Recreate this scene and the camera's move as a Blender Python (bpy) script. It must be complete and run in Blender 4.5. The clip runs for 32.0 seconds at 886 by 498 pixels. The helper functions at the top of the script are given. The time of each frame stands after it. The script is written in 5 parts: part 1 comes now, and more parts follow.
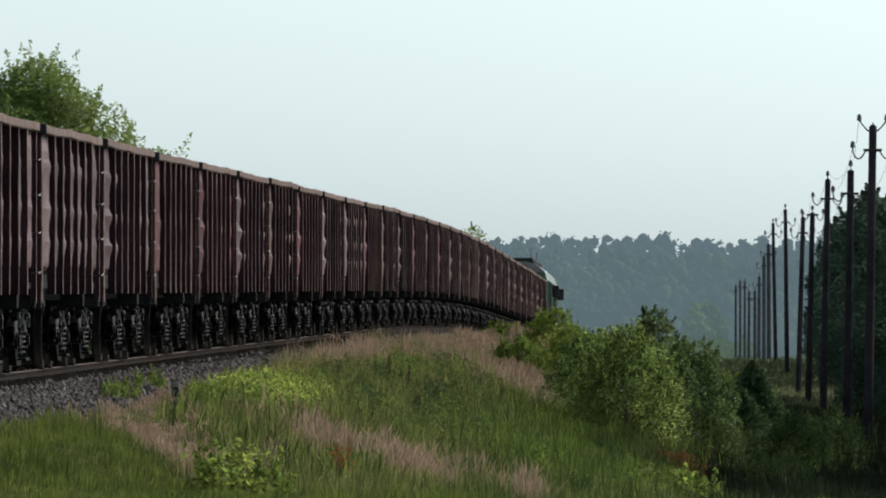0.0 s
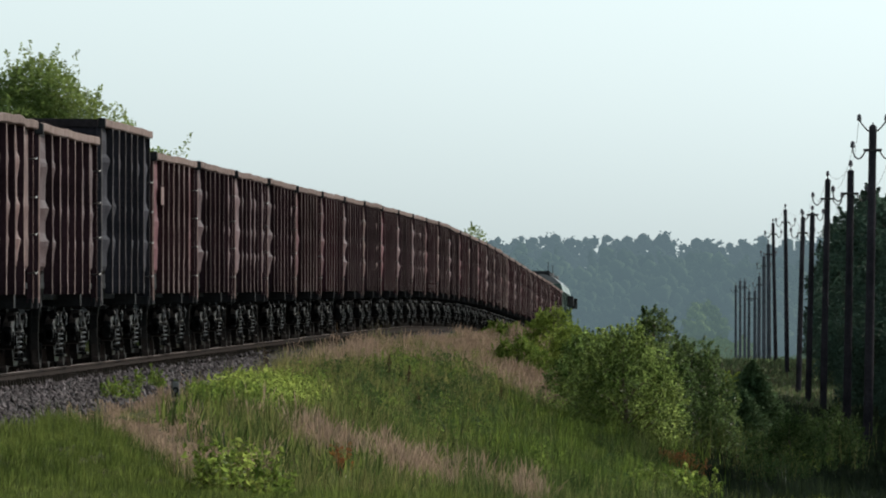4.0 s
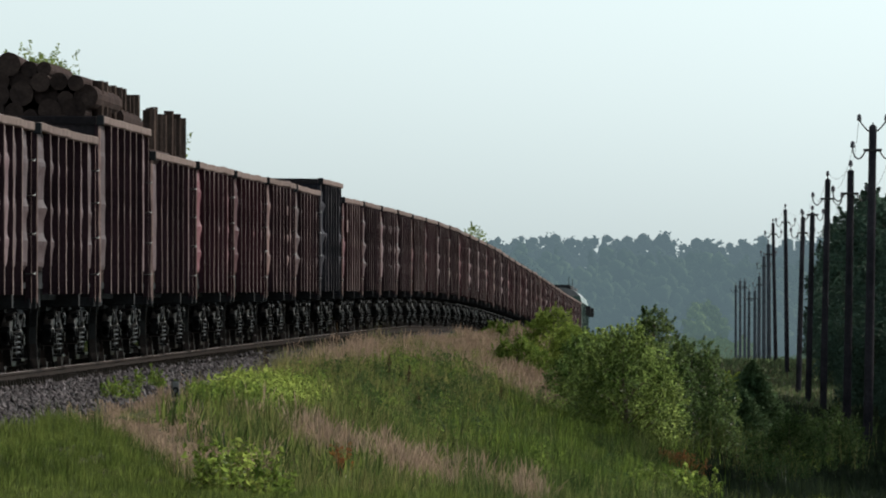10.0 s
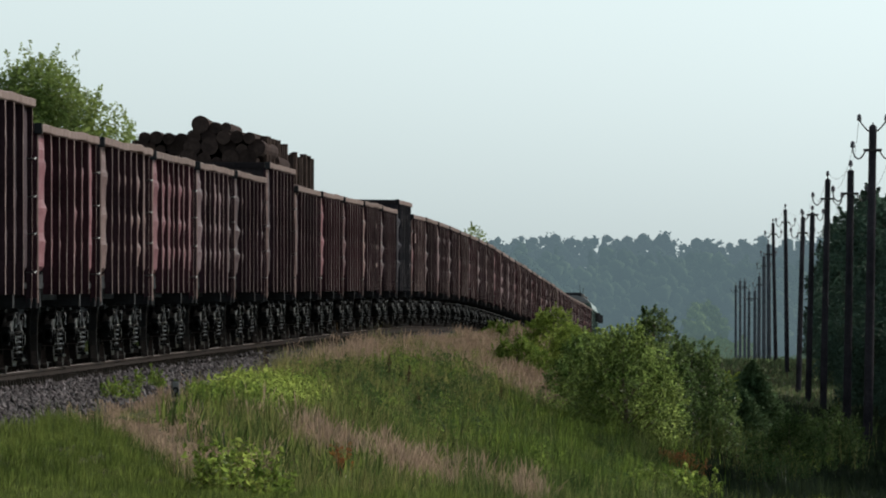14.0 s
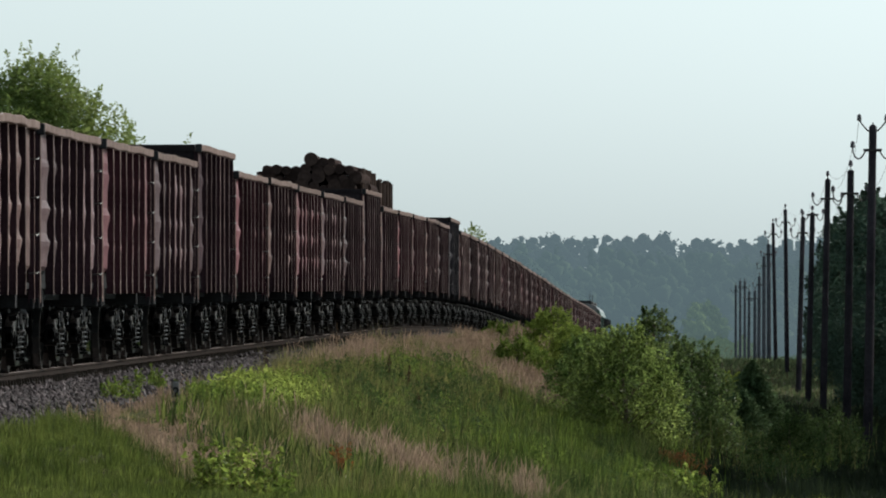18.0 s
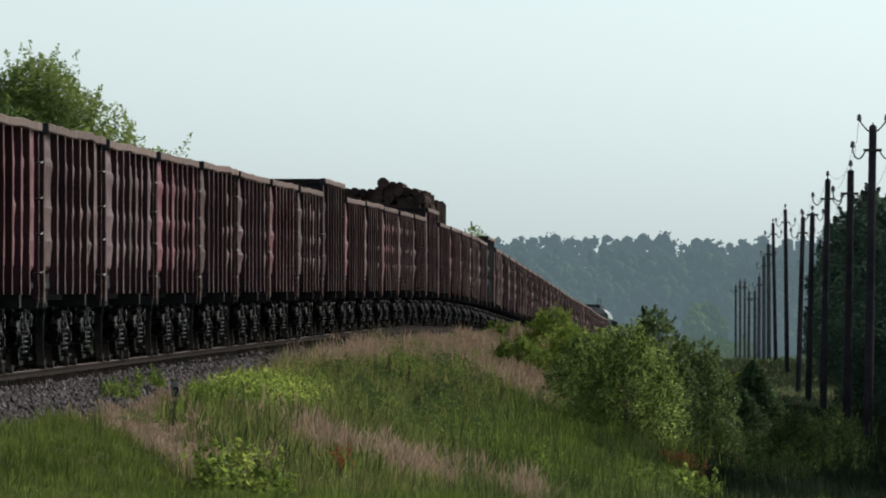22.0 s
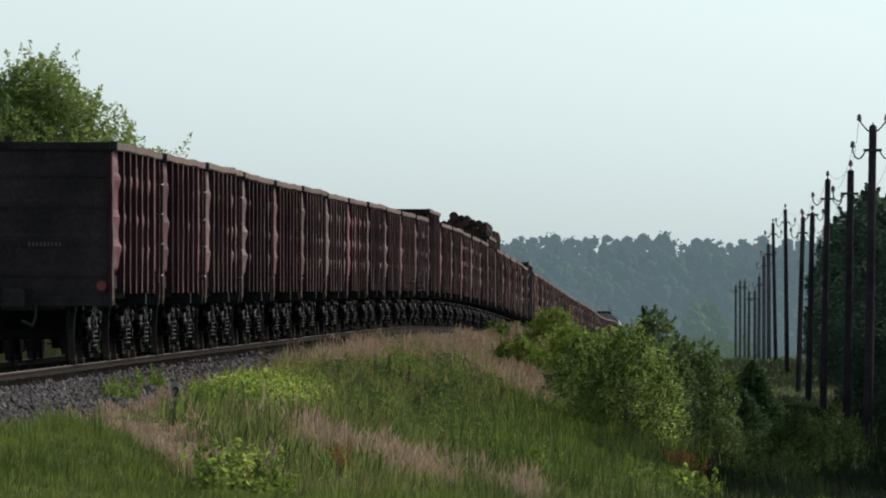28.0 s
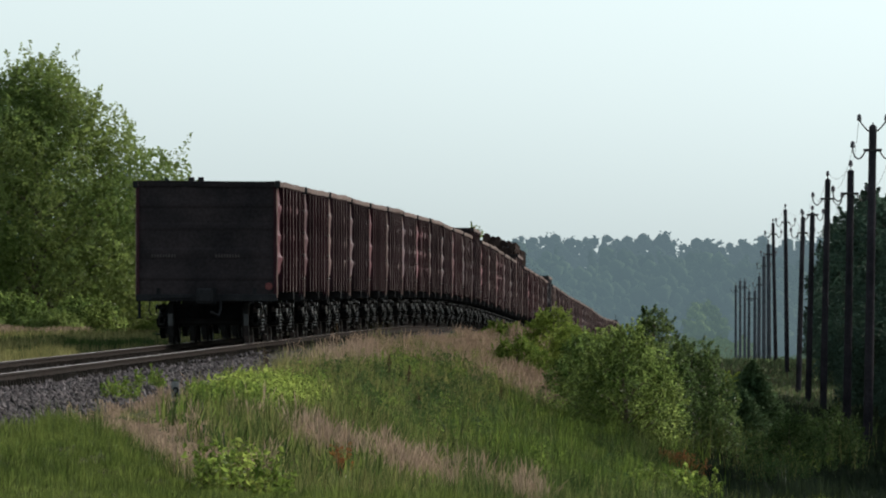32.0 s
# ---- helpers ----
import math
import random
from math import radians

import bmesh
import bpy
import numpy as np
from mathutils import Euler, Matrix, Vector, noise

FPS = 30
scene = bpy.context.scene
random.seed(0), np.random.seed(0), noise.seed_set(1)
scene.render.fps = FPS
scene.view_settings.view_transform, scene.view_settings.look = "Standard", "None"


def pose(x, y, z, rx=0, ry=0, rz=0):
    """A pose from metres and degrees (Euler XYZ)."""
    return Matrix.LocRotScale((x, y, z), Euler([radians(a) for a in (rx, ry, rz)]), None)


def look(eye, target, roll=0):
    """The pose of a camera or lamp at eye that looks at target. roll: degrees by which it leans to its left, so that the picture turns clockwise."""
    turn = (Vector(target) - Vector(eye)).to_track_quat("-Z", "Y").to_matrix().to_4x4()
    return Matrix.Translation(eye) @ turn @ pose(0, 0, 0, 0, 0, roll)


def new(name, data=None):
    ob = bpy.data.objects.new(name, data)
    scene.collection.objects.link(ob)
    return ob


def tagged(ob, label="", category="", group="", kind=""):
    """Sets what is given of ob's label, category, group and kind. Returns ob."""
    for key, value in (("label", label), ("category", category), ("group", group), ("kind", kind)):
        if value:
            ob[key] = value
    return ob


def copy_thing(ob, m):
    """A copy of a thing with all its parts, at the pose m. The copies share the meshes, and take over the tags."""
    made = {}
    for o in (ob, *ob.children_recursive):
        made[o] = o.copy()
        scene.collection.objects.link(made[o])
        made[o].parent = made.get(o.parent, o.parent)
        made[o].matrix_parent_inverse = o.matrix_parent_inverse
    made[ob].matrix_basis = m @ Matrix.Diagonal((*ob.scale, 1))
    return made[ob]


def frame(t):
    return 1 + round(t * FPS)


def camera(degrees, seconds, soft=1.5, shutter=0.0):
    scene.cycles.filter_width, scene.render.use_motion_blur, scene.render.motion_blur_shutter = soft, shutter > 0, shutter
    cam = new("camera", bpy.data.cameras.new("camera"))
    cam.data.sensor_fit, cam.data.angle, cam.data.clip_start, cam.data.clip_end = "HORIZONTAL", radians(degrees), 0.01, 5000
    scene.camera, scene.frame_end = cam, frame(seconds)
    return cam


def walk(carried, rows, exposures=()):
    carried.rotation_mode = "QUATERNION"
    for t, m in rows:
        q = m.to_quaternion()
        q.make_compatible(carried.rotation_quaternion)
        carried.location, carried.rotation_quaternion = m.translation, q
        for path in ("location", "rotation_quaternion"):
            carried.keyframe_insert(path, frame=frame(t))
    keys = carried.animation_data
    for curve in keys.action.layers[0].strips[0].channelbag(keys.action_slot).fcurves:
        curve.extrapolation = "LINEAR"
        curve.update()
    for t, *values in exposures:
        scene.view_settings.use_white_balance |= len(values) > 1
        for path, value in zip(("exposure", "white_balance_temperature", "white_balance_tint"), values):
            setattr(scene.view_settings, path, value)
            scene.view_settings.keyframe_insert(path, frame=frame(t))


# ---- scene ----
# ---- the plan: a straight track seen along its length through a long lens ----
EYE = Vector((0.0, 0.0, 1.22))          # rail head near the camera is z = 0
SLOPE = 0.02773                          # the track drifts to the right by this much per metre
D0, WAGON = 137.2, 13.92                 # first coupling at 0 s, coupling to coupling


def track_x(d):
    return -10.89 + SLOPE * d


PROFILE_D = (-600, 136, 206, 276, 318, 345, 401, 478, 568, 610, 721, 805, 905, 986, 1020, 1060, 1150, 1250, 1700, 5000)
PROFILE_Z = (0, 0, 0, 0, -0.02, -0.11, -0.44, -1.23, -2.17, -2.69, -3.72, -4.75, -5.32, -6.55, -7.5, -7.7, -7.3, -6.5, -4.6, -4.6)
_dd = np.arange(-600, 5001, 5.0)
_k = np.exp(-0.5 * (np.arange(-8, 9) * 5 / 18.0) ** 2)
_zz = np.convolve(np.pad(np.interp(_dd, PROFILE_D, PROFILE_Z), 8, mode="edge"), _k / _k.sum(), mode="valid")


def rail_z(d):
    return np.interp(d, _dd, _zz)


def smooth(a, b, v):
    w = np.clip((np.asarray(v, float) - a) / (b - a), 0, 1)
    return w * w * (3 - 2 * w)


SIDE_U = (-3000, -60, -14, -7, -4.2, -3.1, -1.95, 0, 1.95, 3.1, 3.9, 5.2, 7.3, 9, 11, 15, 40, 3000)
SIDE_Z = (0.0, 0.0, -0.02, -0.12, -0.28, -0.42, -0.2, -0.2, -0.2, -0.52, -0.68, -1.25, -1.92, -2.45, -2.75, -2.95, -3.0, -3.0)


def ground_z(u, d):
    """Height of the earth at u metres to the right of the track's middle, d metres ahead."""
    u, d = np.asarray(u, float), np.asarray(d, float)
    z = np.interp(u, SIDE_U, SIDE_Z)
    # the embankment sinks into the land further on
    z = z + 0.8 * smooth(340, 620, d) * (-0.2 - z) * (np.abs(u) > 3)
    # the raised level from which the camera looks, ending in a bank
    bank = -0.40 - (0.03 + 0.35 * smooth(78, 104, d)) * np.clip(u - 3.9, 0, 4) - 0.03 * np.clip(u - 8, 0, 20)
    near = (1 - smooth(104, 114, d + 0.6 * (u - 4))) * smooth(3.0, 4.2, u) * (1 - smooth(40, 60, u))
    z = z * (1 - near) + np.maximum(z, bank) * near
    # the swell beside the track at the crest
    z = z + 0.28 * np.exp(-((d - 285) / 60) ** 2) * np.exp(-((u - 4.4) / 1.5) ** 2)
    z = z + 0.06 * np.sin(u * 1.7 + d * 0.21) * np.sin(d * 0.13 - u * 0.6) * smooth(3.2, 5, np.abs(u))
    return z + rail_z(d)


def spot(u, d):
    return Vector((track_x(d) + u, d, float(ground_z(u, d))))


# ---- camera ----
cam = camera(5.108, 32.0, soft=2.0)
_view = pose(EYE.x, EYE.y, EYE.z, 90 + 0.220, 0, 0)
walk(cam, [(0, _view), (32, _view)], exposures=[(0, 0.22), (9, 0.22), (12, 0.12), (25, 0.14), (28, 0.15), (30, 0.2), (32, 0.22)])

# ---- daylight ----
SUN_EL, SUN_AZ = radians(28), radians(52)      # azimuth from straight ahead towards the right
world = bpy.data.worlds.new("sky")
scene.world = world
world.use_nodes = True
_n = world.node_tree.nodes
_sky = _n.new("ShaderNodeTexSky")
_sky.sky_type, _sky.sun_disc = "NISHITA", False
_sky.sun_elevation, _sky.sun_rotation = SUN_EL, SUN_AZ
_sky.air_density, _sky.dust_density, _sky.ozone_density = 1.0, 1.4, 1.0
_pale = _n.new("ShaderNodeHueSaturation")          # a hazy, almost colourless summer sky
_pale.inputs["Saturation"].default_value = 0.12
_cool = _n.new("ShaderNodeMixRGB")
_cool.blend_type, _cool.inputs[0].default_value, _cool.inputs[2].default_value = "MULTIPLY", 1.0, (0.845, 1.0, 1.045, 1)
world.node_tree.links.new(_sky.outputs[0], _pale.inputs["Color"])
world.node_tree.links.new(_pale.outputs[0], _cool.inputs[1])
world.node_tree.links.new(_cool.outputs[0], _n["Background"].inputs[0])
_n["Background"].inputs[1].default_value = 0.136
sun = new("sun", bpy.data.lights.new("sun", "SUN"))
sun.data.energy, sun.data.angle, sun.data.color = 3.6, radians(0.6), (1.0, 0.93, 0.82)
_to = Vector((math.sin(SUN_AZ) * math.cos(SUN_EL), math.cos(SUN_AZ) * math.cos(SUN_EL), math.sin(SUN_EL)))
sun.matrix_world = look(_to * 50, (0, 0, 0))


# ---- materials ----
def material(name, a, b, scale=3.0, rough=0.75, metal=0.0, bump=0.3, by_object=0.0, by_island=0.0, fine=40.0, third=None, see=0.0, mid=0.5, glow=None, gloss=0.25):
    """Two colours mixed by noise at two scales, with fine relief; by_object and by_island shift the brightness piece by piece."""
    m = bpy.data.materials.new(name)
    m.use_nodes = True
    t = m.node_tree
    n, link = t.nodes, t.links.new
    shader = n["Principled BSDF"]
    where = n.new("ShaderNodeTexCoord")
    big, small = n.new("ShaderNodeTexNoise"), n.new("ShaderNodeTexNoise")
    big.inputs["Scale"].default_value, small.inputs["Scale"].default_value = scale, fine
    big.inputs["Detail"].default_value, small.inputs["Detail"].default_value = 5, 3
    link(where.outputs["Object"], big.inputs["Vector"])
    link(where.outputs["Object"], small.inputs["Vector"])
    ramp = n.new("ShaderNodeValToRGB")
    ramp.color_ramp.elements[0].position, ramp.color_ramp.elements[1].position = mid - 0.18, mid + 0.18
    ramp.color_ramp.elements[0].color, ramp.color_ramp.elements[1].color = (*a, 1), (*b, 1)
    if third:
        e = ramp.color_ramp.elements.new(min(0.99, mid + 0.3))
        e.color = (*third, 1)
    link(big.outputs["Fac"], ramp.inputs["Fac"])
    grain = n.new("ShaderNodeMapRange")
    grain.inputs["From Min"].default_value, grain.inputs["From Max"].default_value = 0.3, 0.7
    grain.inputs["To Min"].default_value, grain.inputs["To Max"].default_value = 0.78, 1.2
    link(small.outputs["Fac"], grain.inputs["Value"])
    value = grain.outputs["Result"]
    for amount, node, out in ((by_object, "ShaderNodeObjectInfo", "Random"), (by_island, "ShaderNodeNewGeometry", "Random Per Island")):
        if amount:
            src, span, mul = n.new(node), n.new("ShaderNodeMapRange"), n.new("ShaderNodeMath")
            span.inputs["To Min"].default_value, span.inputs["To Max"].default_value = 1 - amount, 1 + amount
            mul.operation = "MULTIPLY"
            link(src.outputs[out], span.inputs["Value"])
            link(value, mul.inputs[0])
            link(span.outputs["Result"], mul.inputs[1])
            value = mul.outputs[0]
    hsv = n.new("ShaderNodeHueSaturation")
    link(ramp.outputs["Color"], hsv.inputs["Color"])
    link(value, hsv.inputs["Value"])
    link(hsv.outputs["Color"], shader.inputs["Base Color"])
    shader.inputs["Roughness"].default_value, shader.inputs["Metallic"].default_value = rough, metal
    shader.inputs["Specular IOR Level"].default_value = gloss
    if bump:
        bp = n.new("ShaderNodeBump")
        bp.inputs["Strength"].default_value, bp.inputs["Distance"].default_value = bump, 0.02
        link(small.outputs["Fac"], bp.inputs["Height"])
        link(bp.outputs["Normal"], shader.inputs["Normal"])
    if glow:                                  # emission that stands in for haze on the distant backdrop
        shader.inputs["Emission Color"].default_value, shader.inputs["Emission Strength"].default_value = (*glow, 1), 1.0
    if see:                                   # leaves let light through
        thin, mix = n.new("ShaderNodeBsdfTranslucent"), n.new("ShaderNodeMixShader")
        mix.inputs[0].default_value = see
        link(hsv.outputs["Color"], thin.inputs["Color"])
        link(shader.outputs["BSDF"], mix.inputs[1])
        link(thin.outputs["BSDF"], mix.inputs[2])
        link(mix.outputs[0], n["Material Output"].inputs["Surface"])
    return m


M = dict(
    earth=material("earth_and_turf", (0.042, 0.043, 0.018), (0.070, 0.066, 0.030), 0.35, 0.95, bump=0.5, fine=6, gloss=0.02),
    ballast=material("ballast", (0.0224, 0.0208, 0.0224), (0.056, 0.048, 0.0496), 5, 0.9, bump=0.9, fine=22, gloss=0.02),
    stone=material("crushed_stone", (0.020, 0.0165, 0.0185), (0.095, 0.080, 0.084), 5, 0.8, by_island=0.85, gloss=0.15),
    grass=material("green_grass", (0.032, 0.052, 0.014), (0.120, 0.148, 0.047), 3.2, 0.6, bump=0, by_island=0.75, fine=5, see=0.55, gloss=0.2),
    grass_dark=material("deep_green_grass", (0.016, 0.034, 0.009), (0.060, 0.092, 0.022), 3.2, 0.6, bump=0, by_island=0.7, fine=5, see=0.5, gloss=0.2),
    grass_pale=material("yellow_green_grass", (0.080, 0.096, 0.026), (0.175, 0.188, 0.062), 3.2, 0.6, bump=0, by_island=0.6, fine=5, see=0.55, gloss=0.2),
    lawn=material("fresh_lawn_grass", (0.046, 0.071, 0.014), (0.122, 0.150, 0.037), 1.2, 0.55, bump=0, by_island=0.6, fine=4, see=0.55, gloss=0.2),
    reed=material("lush_reed_blade", (0.040, 0.072, 0.012), (0.118, 0.155, 0.03), 1.2, 0.5, bump=0, by_island=0.7, fine=4, see=0.5, gloss=0.25),
    straw=material("dry_plume_grass", (0.2529, 0.1728, 0.1267), (0.3793, 0.2707, 0.1959), 0.6, 0.8, bump=0, by_island=0.35, fine=3, see=0.35),
    olive=material("half_dry_grass", (0.1027, 0.1093, 0.03501), (0.2758, 0.2429, 0.09867), 3.0, 0.75, bump=0, by_island=0.45, fine=3, see=0.45),
    weed=material("weed_leaf", (0.105, 0.160, 0.030), (0.180, 0.235, 0.052), 0.7, 0.6, bump=0, by_island=0.5, fine=4, see=0.5, gloss=0.1),
    orange=material("withered_leaf", (0.32, 0.11, 0.03), (0.24, 0.12, 0.05), 0.7, 0.7, bump=0, by_island=0.3, fine=4, see=0.3),
    bush=material("willow_leaf", (0.104, 0.166, 0.046), (0.23, 0.287, 0.084), 0.8, 0.3, bump=0, by_island=0.7, fine=4, see=0.78, gloss=0.2),
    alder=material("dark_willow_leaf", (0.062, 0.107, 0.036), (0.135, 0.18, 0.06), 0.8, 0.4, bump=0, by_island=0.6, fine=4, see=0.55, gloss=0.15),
    bright=material("young_leaf", (0.16, 0.222, 0.044), (0.265, 0.312, 0.076), 0.8, 0.6, bump=0, by_island=0.5, fine=4, see=0.72, gloss=0.1),
    tree=material("poplar_leaf", (0.13, 0.195, 0.052), (0.22, 0.27, 0.08), 0.4, 0.6, bump=0, by_island=0.2, fine=3, see=0.5),
    # blue lifted in the leaf colour to paint haze over the wood edge
    wood_leaf=material("hazed_forest_leaf", (0.040, 0.072, 0.052), (0.060, 0.100, 0.068), 0.4, 0.85, bump=0, by_island=0.22, fine=3, see=0.35),
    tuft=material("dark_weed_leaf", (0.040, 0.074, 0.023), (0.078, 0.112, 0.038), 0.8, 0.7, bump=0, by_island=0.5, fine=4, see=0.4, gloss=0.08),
    umbel=material("cream_umbels", (0.42, 0.44, 0.30), (0.58, 0.58, 0.46), 1.0, 0.8, bump=0, by_island=0.4, fine=4, see=0.3, gloss=0.05),
    # near-black leaf colour, with the ditch's shade painted into it
    shade_herb=material("ditch_herbs", (0.01056, 0.01877, 0.008232), (0.02218, 0.03202, 0.01496), 0.5, 0.7, bump=0, by_island=0.45, fine=3, see=0.3),
    meadow=material("pale_meadow_grass", (0.0792, 0.1125, 0.048), (0.1224, 0.1425, 0.072), 0.3, 0.8, bump=0, by_island=0.35, fine=2, see=0.4),
    needle=material("spruce_needle", (0.06262, 0.1084, 0.05198), (0.1148, 0.1694, 0.07597), 1, 0.8, bump=0, by_island=0.45, fine=4, see=0.15, gloss=0.05),
    bark=material("bark", (0.09, 0.07, 0.05), (0.16, 0.13, 0.10), 3, 0.9, bump=0.8, fine=14),
    dock=material("dry_dock_seed", (0.05, 0.032, 0.018), (0.11, 0.07, 0.04), 3, 0.85, bump=0, by_island=0.4, fine=10, gloss=0.02),
    # haze is painted as blue-grey emission on the distant plants
    far=material("far_foliage_haze_glow", (0.010, 0.016, 0.010), (0.027, 0.037, 0.020), 0.09, 0.95, bump=0, by_island=0.3, fine=0.9, glow=(0.087, 0.127, 0.145), gloss=0.0),
    vale=material("haze_glow_valley_leaf", (0.03, 0.046, 0.018), (0.075, 0.098, 0.04), 0.1, 0.95, bump=0, by_island=0.25, fine=0.6, glow=(0.070, 0.104, 0.108), gloss=0.0),
    scrub=material("haze_glow_scrub", (0.07, 0.095, 0.04), (0.1, 0.128, 0.058), 0.1, 0.95, bump=0, by_island=0.15, fine=0.6, glow=(0.055, 0.085, 0.075), gloss=0.0),
    farther=material("farthest_foliage_haze_glow", (0.006, 0.011, 0.008), (0.016, 0.023, 0.014), 0.07, 0.95, bump=0, by_island=0.2, fine=0.7, glow=(0.099, 0.141, 0.162), gloss=0.0),
    # post paints far darker than the sheets, painting shade on the flanks
    red=material("oxide_red_paint", (0.028, 0.0115, 0.0155), (0.050, 0.022, 0.028), 1.3, 0.75, bump=0.35, by_object=0.3, fine=18, third=(0.09, 0.045, 0.04), gloss=0.05),
    maroon=material("dark_maroon_paint", (0.022, 0.0125, 0.016), (0.040, 0.021, 0.027), 1.3, 0.75, bump=0.35, by_object=0.3, fine=18, third=(0.06, 0.03, 0.03), gloss=0.05),
    brown=material("faded_brown_paint", (0.02391, 0.01261, 0.0142), (0.04437, 0.02382, 0.02662), 1.3, 0.75, bump=0.35, by_object=0.3, fine=18, third=(0.1, 0.06, 0.05), gloss=0.02),
    # pale corner colour painted to look sunlit
    corner=material("sunlit_corner_post", (0.10, 0.064, 0.06), (0.19, 0.134, 0.122), 2.6, 0.7, bump=0.45, by_object=0.35, fine=14, third=(0.09, 0.05, 0.048), gloss=0.03),
    # blue-grey instead of tar, painting haze onto the far poles
    haze_pole=material("haze_grey_pole", (0.05, 0.056, 0.068), (0.085, 0.092, 0.108), 1.5, 0.85, bump=0.4, by_object=0.2, fine=14, gloss=0.02),
    # pale edge colour that paints sunlight on the outer faces of posts
    sunlit_pale=material("sunlit_post_edge", (0.09, 0.06, 0.058), (0.19, 0.142, 0.135), 2.2, 0.7, bump=0.4, by_object=0.45, fine=14, third=(0.06, 0.033, 0.034), gloss=0.03),
    panel_red=material("faded_oxide_sheet", (0.0855, 0.027, 0.0342), (0.135, 0.06, 0.068), 2.4, 0.6, bump=0.4, by_object=0.45, fine=14, third=(0.19, 0.11, 0.112), gloss=0.05),
    panel_tan=material("tan_weathered_sheet", (0.075, 0.04125, 0.0405), (0.1425, 0.0915, 0.08475), 2.4, 0.6, bump=0.4, by_object=0.45, fine=14, third=(0.0675, 0.03225, 0.03225), gloss=0.05),
    panel_grey=material("greyed_oxide_sheet", (0.0675, 0.0387, 0.0432), (0.1215, 0.0828, 0.0882), 2.4, 0.6, bump=0.4, by_object=0.45, fine=14, third=(0.0675, 0.0315, 0.0342), gloss=0.05),
    rung=material("bare_steel_bar", (0.03, 0.029, 0.028), (0.075, 0.072, 0.07), 5, 0.45, 0.2, bump=0.2, fine=30),
    # the same painted sunlight for the edges of the black wagon
    sunlit_black=material("sunlit_black_edge", (0.05, 0.044, 0.046), (0.10, 0.088, 0.09), 2.2, 0.65, bump=0.4, by_object=0.3, fine=14, gloss=0.03),
    # end paint darkened, putting the shade of the wagon ends into its colour
    end_shade=material("shade_dark_end_paint", (0.021, 0.0185, 0.0205), (0.038, 0.031, 0.033), 1.3, 0.85, bump=0.35, by_object=0.25, fine=18, gloss=0.02),
    # paler than the body, painting the light on the top rails
    rail_top=material("sunlit_top_rail", (0.11, 0.079, 0.072), (0.175, 0.132, 0.12), 1.6, 0.75, bump=0.35, by_object=0.15, fine=18, third=(0.09, 0.052, 0.048), gloss=0.02),
    black=material("black_weathered_paint", (0.0182, 0.0182, 0.0238), (0.0364, 0.0338, 0.042), 1.5, 0.7, bump=0.3, by_object=0.25, fine=18, gloss=0.02),
    sill=material("grimy_underframe", (0.0165, 0.0168, 0.0188), (0.030, 0.030, 0.032), 2, 0.8, bump=0.4, by_object=0.2, fine=20, gloss=0.02),
    cast=material("oily_cast_steel", (0.006, 0.006, 0.0065), (0.014, 0.0135, 0.0135), 3, 0.32, 0.0, bump=0.5, by_object=0.25, fine=25, gloss=0.085),
    spring=material("spring_steel", (0.0136, 0.01317, 0.01275), (0.0323, 0.0306, 0.02933), 6, 0.3, 0.0, bump=0.2, by_object=0.5, fine=30, gloss=0.12),
    tread=material("wheel_steel", (0.0096, 0.009, 0.00888), (0.0192, 0.018, 0.0171), 4, 0.6, 0.0, bump=0.1, fine=30, gloss=0.02),
    band=material("polished_wheel_tread", (0.0195, 0.0195, 0.02015), (0.0325, 0.03185, 0.0312), 5, 0.28, 0.2, bump=0.05, fine=30, gloss=0.3),
    rail=material("rusty_rail", (0.0144, 0.0104, 0.0088), (0.0272, 0.02, 0.0168), 3, 0.8, 0.0, bump=0.3, fine=30, gloss=0.02),
    polish=material("polished_rail_head", (0.2639, 0.2173, 0.2093), (0.4036, 0.3415, 0.33), 3, 0.5, 0.0, bump=0.05, fine=30, gloss=0.15),
    sleeper=material("creosoted_sleeper", (0.02, 0.017, 0.015), (0.045, 0.037, 0.031), 3, 0.9, bump=0.6, by_object=0.3, fine=20, gloss=0.02),
    log=material("log_bark", (0.022, 0.01472, 0.014), (0.042, 0.02852, 0.026), 2.5, 0.95, bump=0.9, by_object=0.35, fine=14, gloss=0.02),
    log_end=material("sawn_log_end", (0.0288, 0.0204, 0.019), (0.054, 0.0374, 0.0323), 6, 0.9, bump=0.3, by_object=0.3, fine=25, gloss=0.02),
    board=material("grey_stake_wood", (0.036, 0.025, 0.0225), (0.066, 0.045, 0.0375), 3, 0.9, bump=0.5, by_object=0.3, fine=20, gloss=0.02),
    pole=material("tarred_pole", (0.020, 0.0185, 0.023), (0.040, 0.036, 0.043), 1.5, 0.8, bump=0.5, by_object=0.2, fine=14, gloss=0.02),
    iron=material("dark_iron", (0.03, 0.03, 0.032), (0.06, 0.055, 0.055), 4, 0.6, 0.5, bump=0.2, fine=30),
    glassy=material("insulator_porcelain", (0.06, 0.055, 0.065), (0.12, 0.11, 0.125), 6, 0.25, bump=0, fine=30),
    white=material("white_stencil", (0.048, 0.04043, 0.04043), (0.0816, 0.06806, 0.066), 6, 0.8, bump=0.1, fine=40),
    post=material("weathered_post_paint", (0.13, 0.135, 0.14), (0.24, 0.242, 0.243), 5, 0.8, bump=0.4, fine=30),
    post_foot=material("dark_weathered_concrete", (0.05, 0.052, 0.055), (0.10, 0.10, 0.104), 5, 0.85, bump=0.4, fine=30),
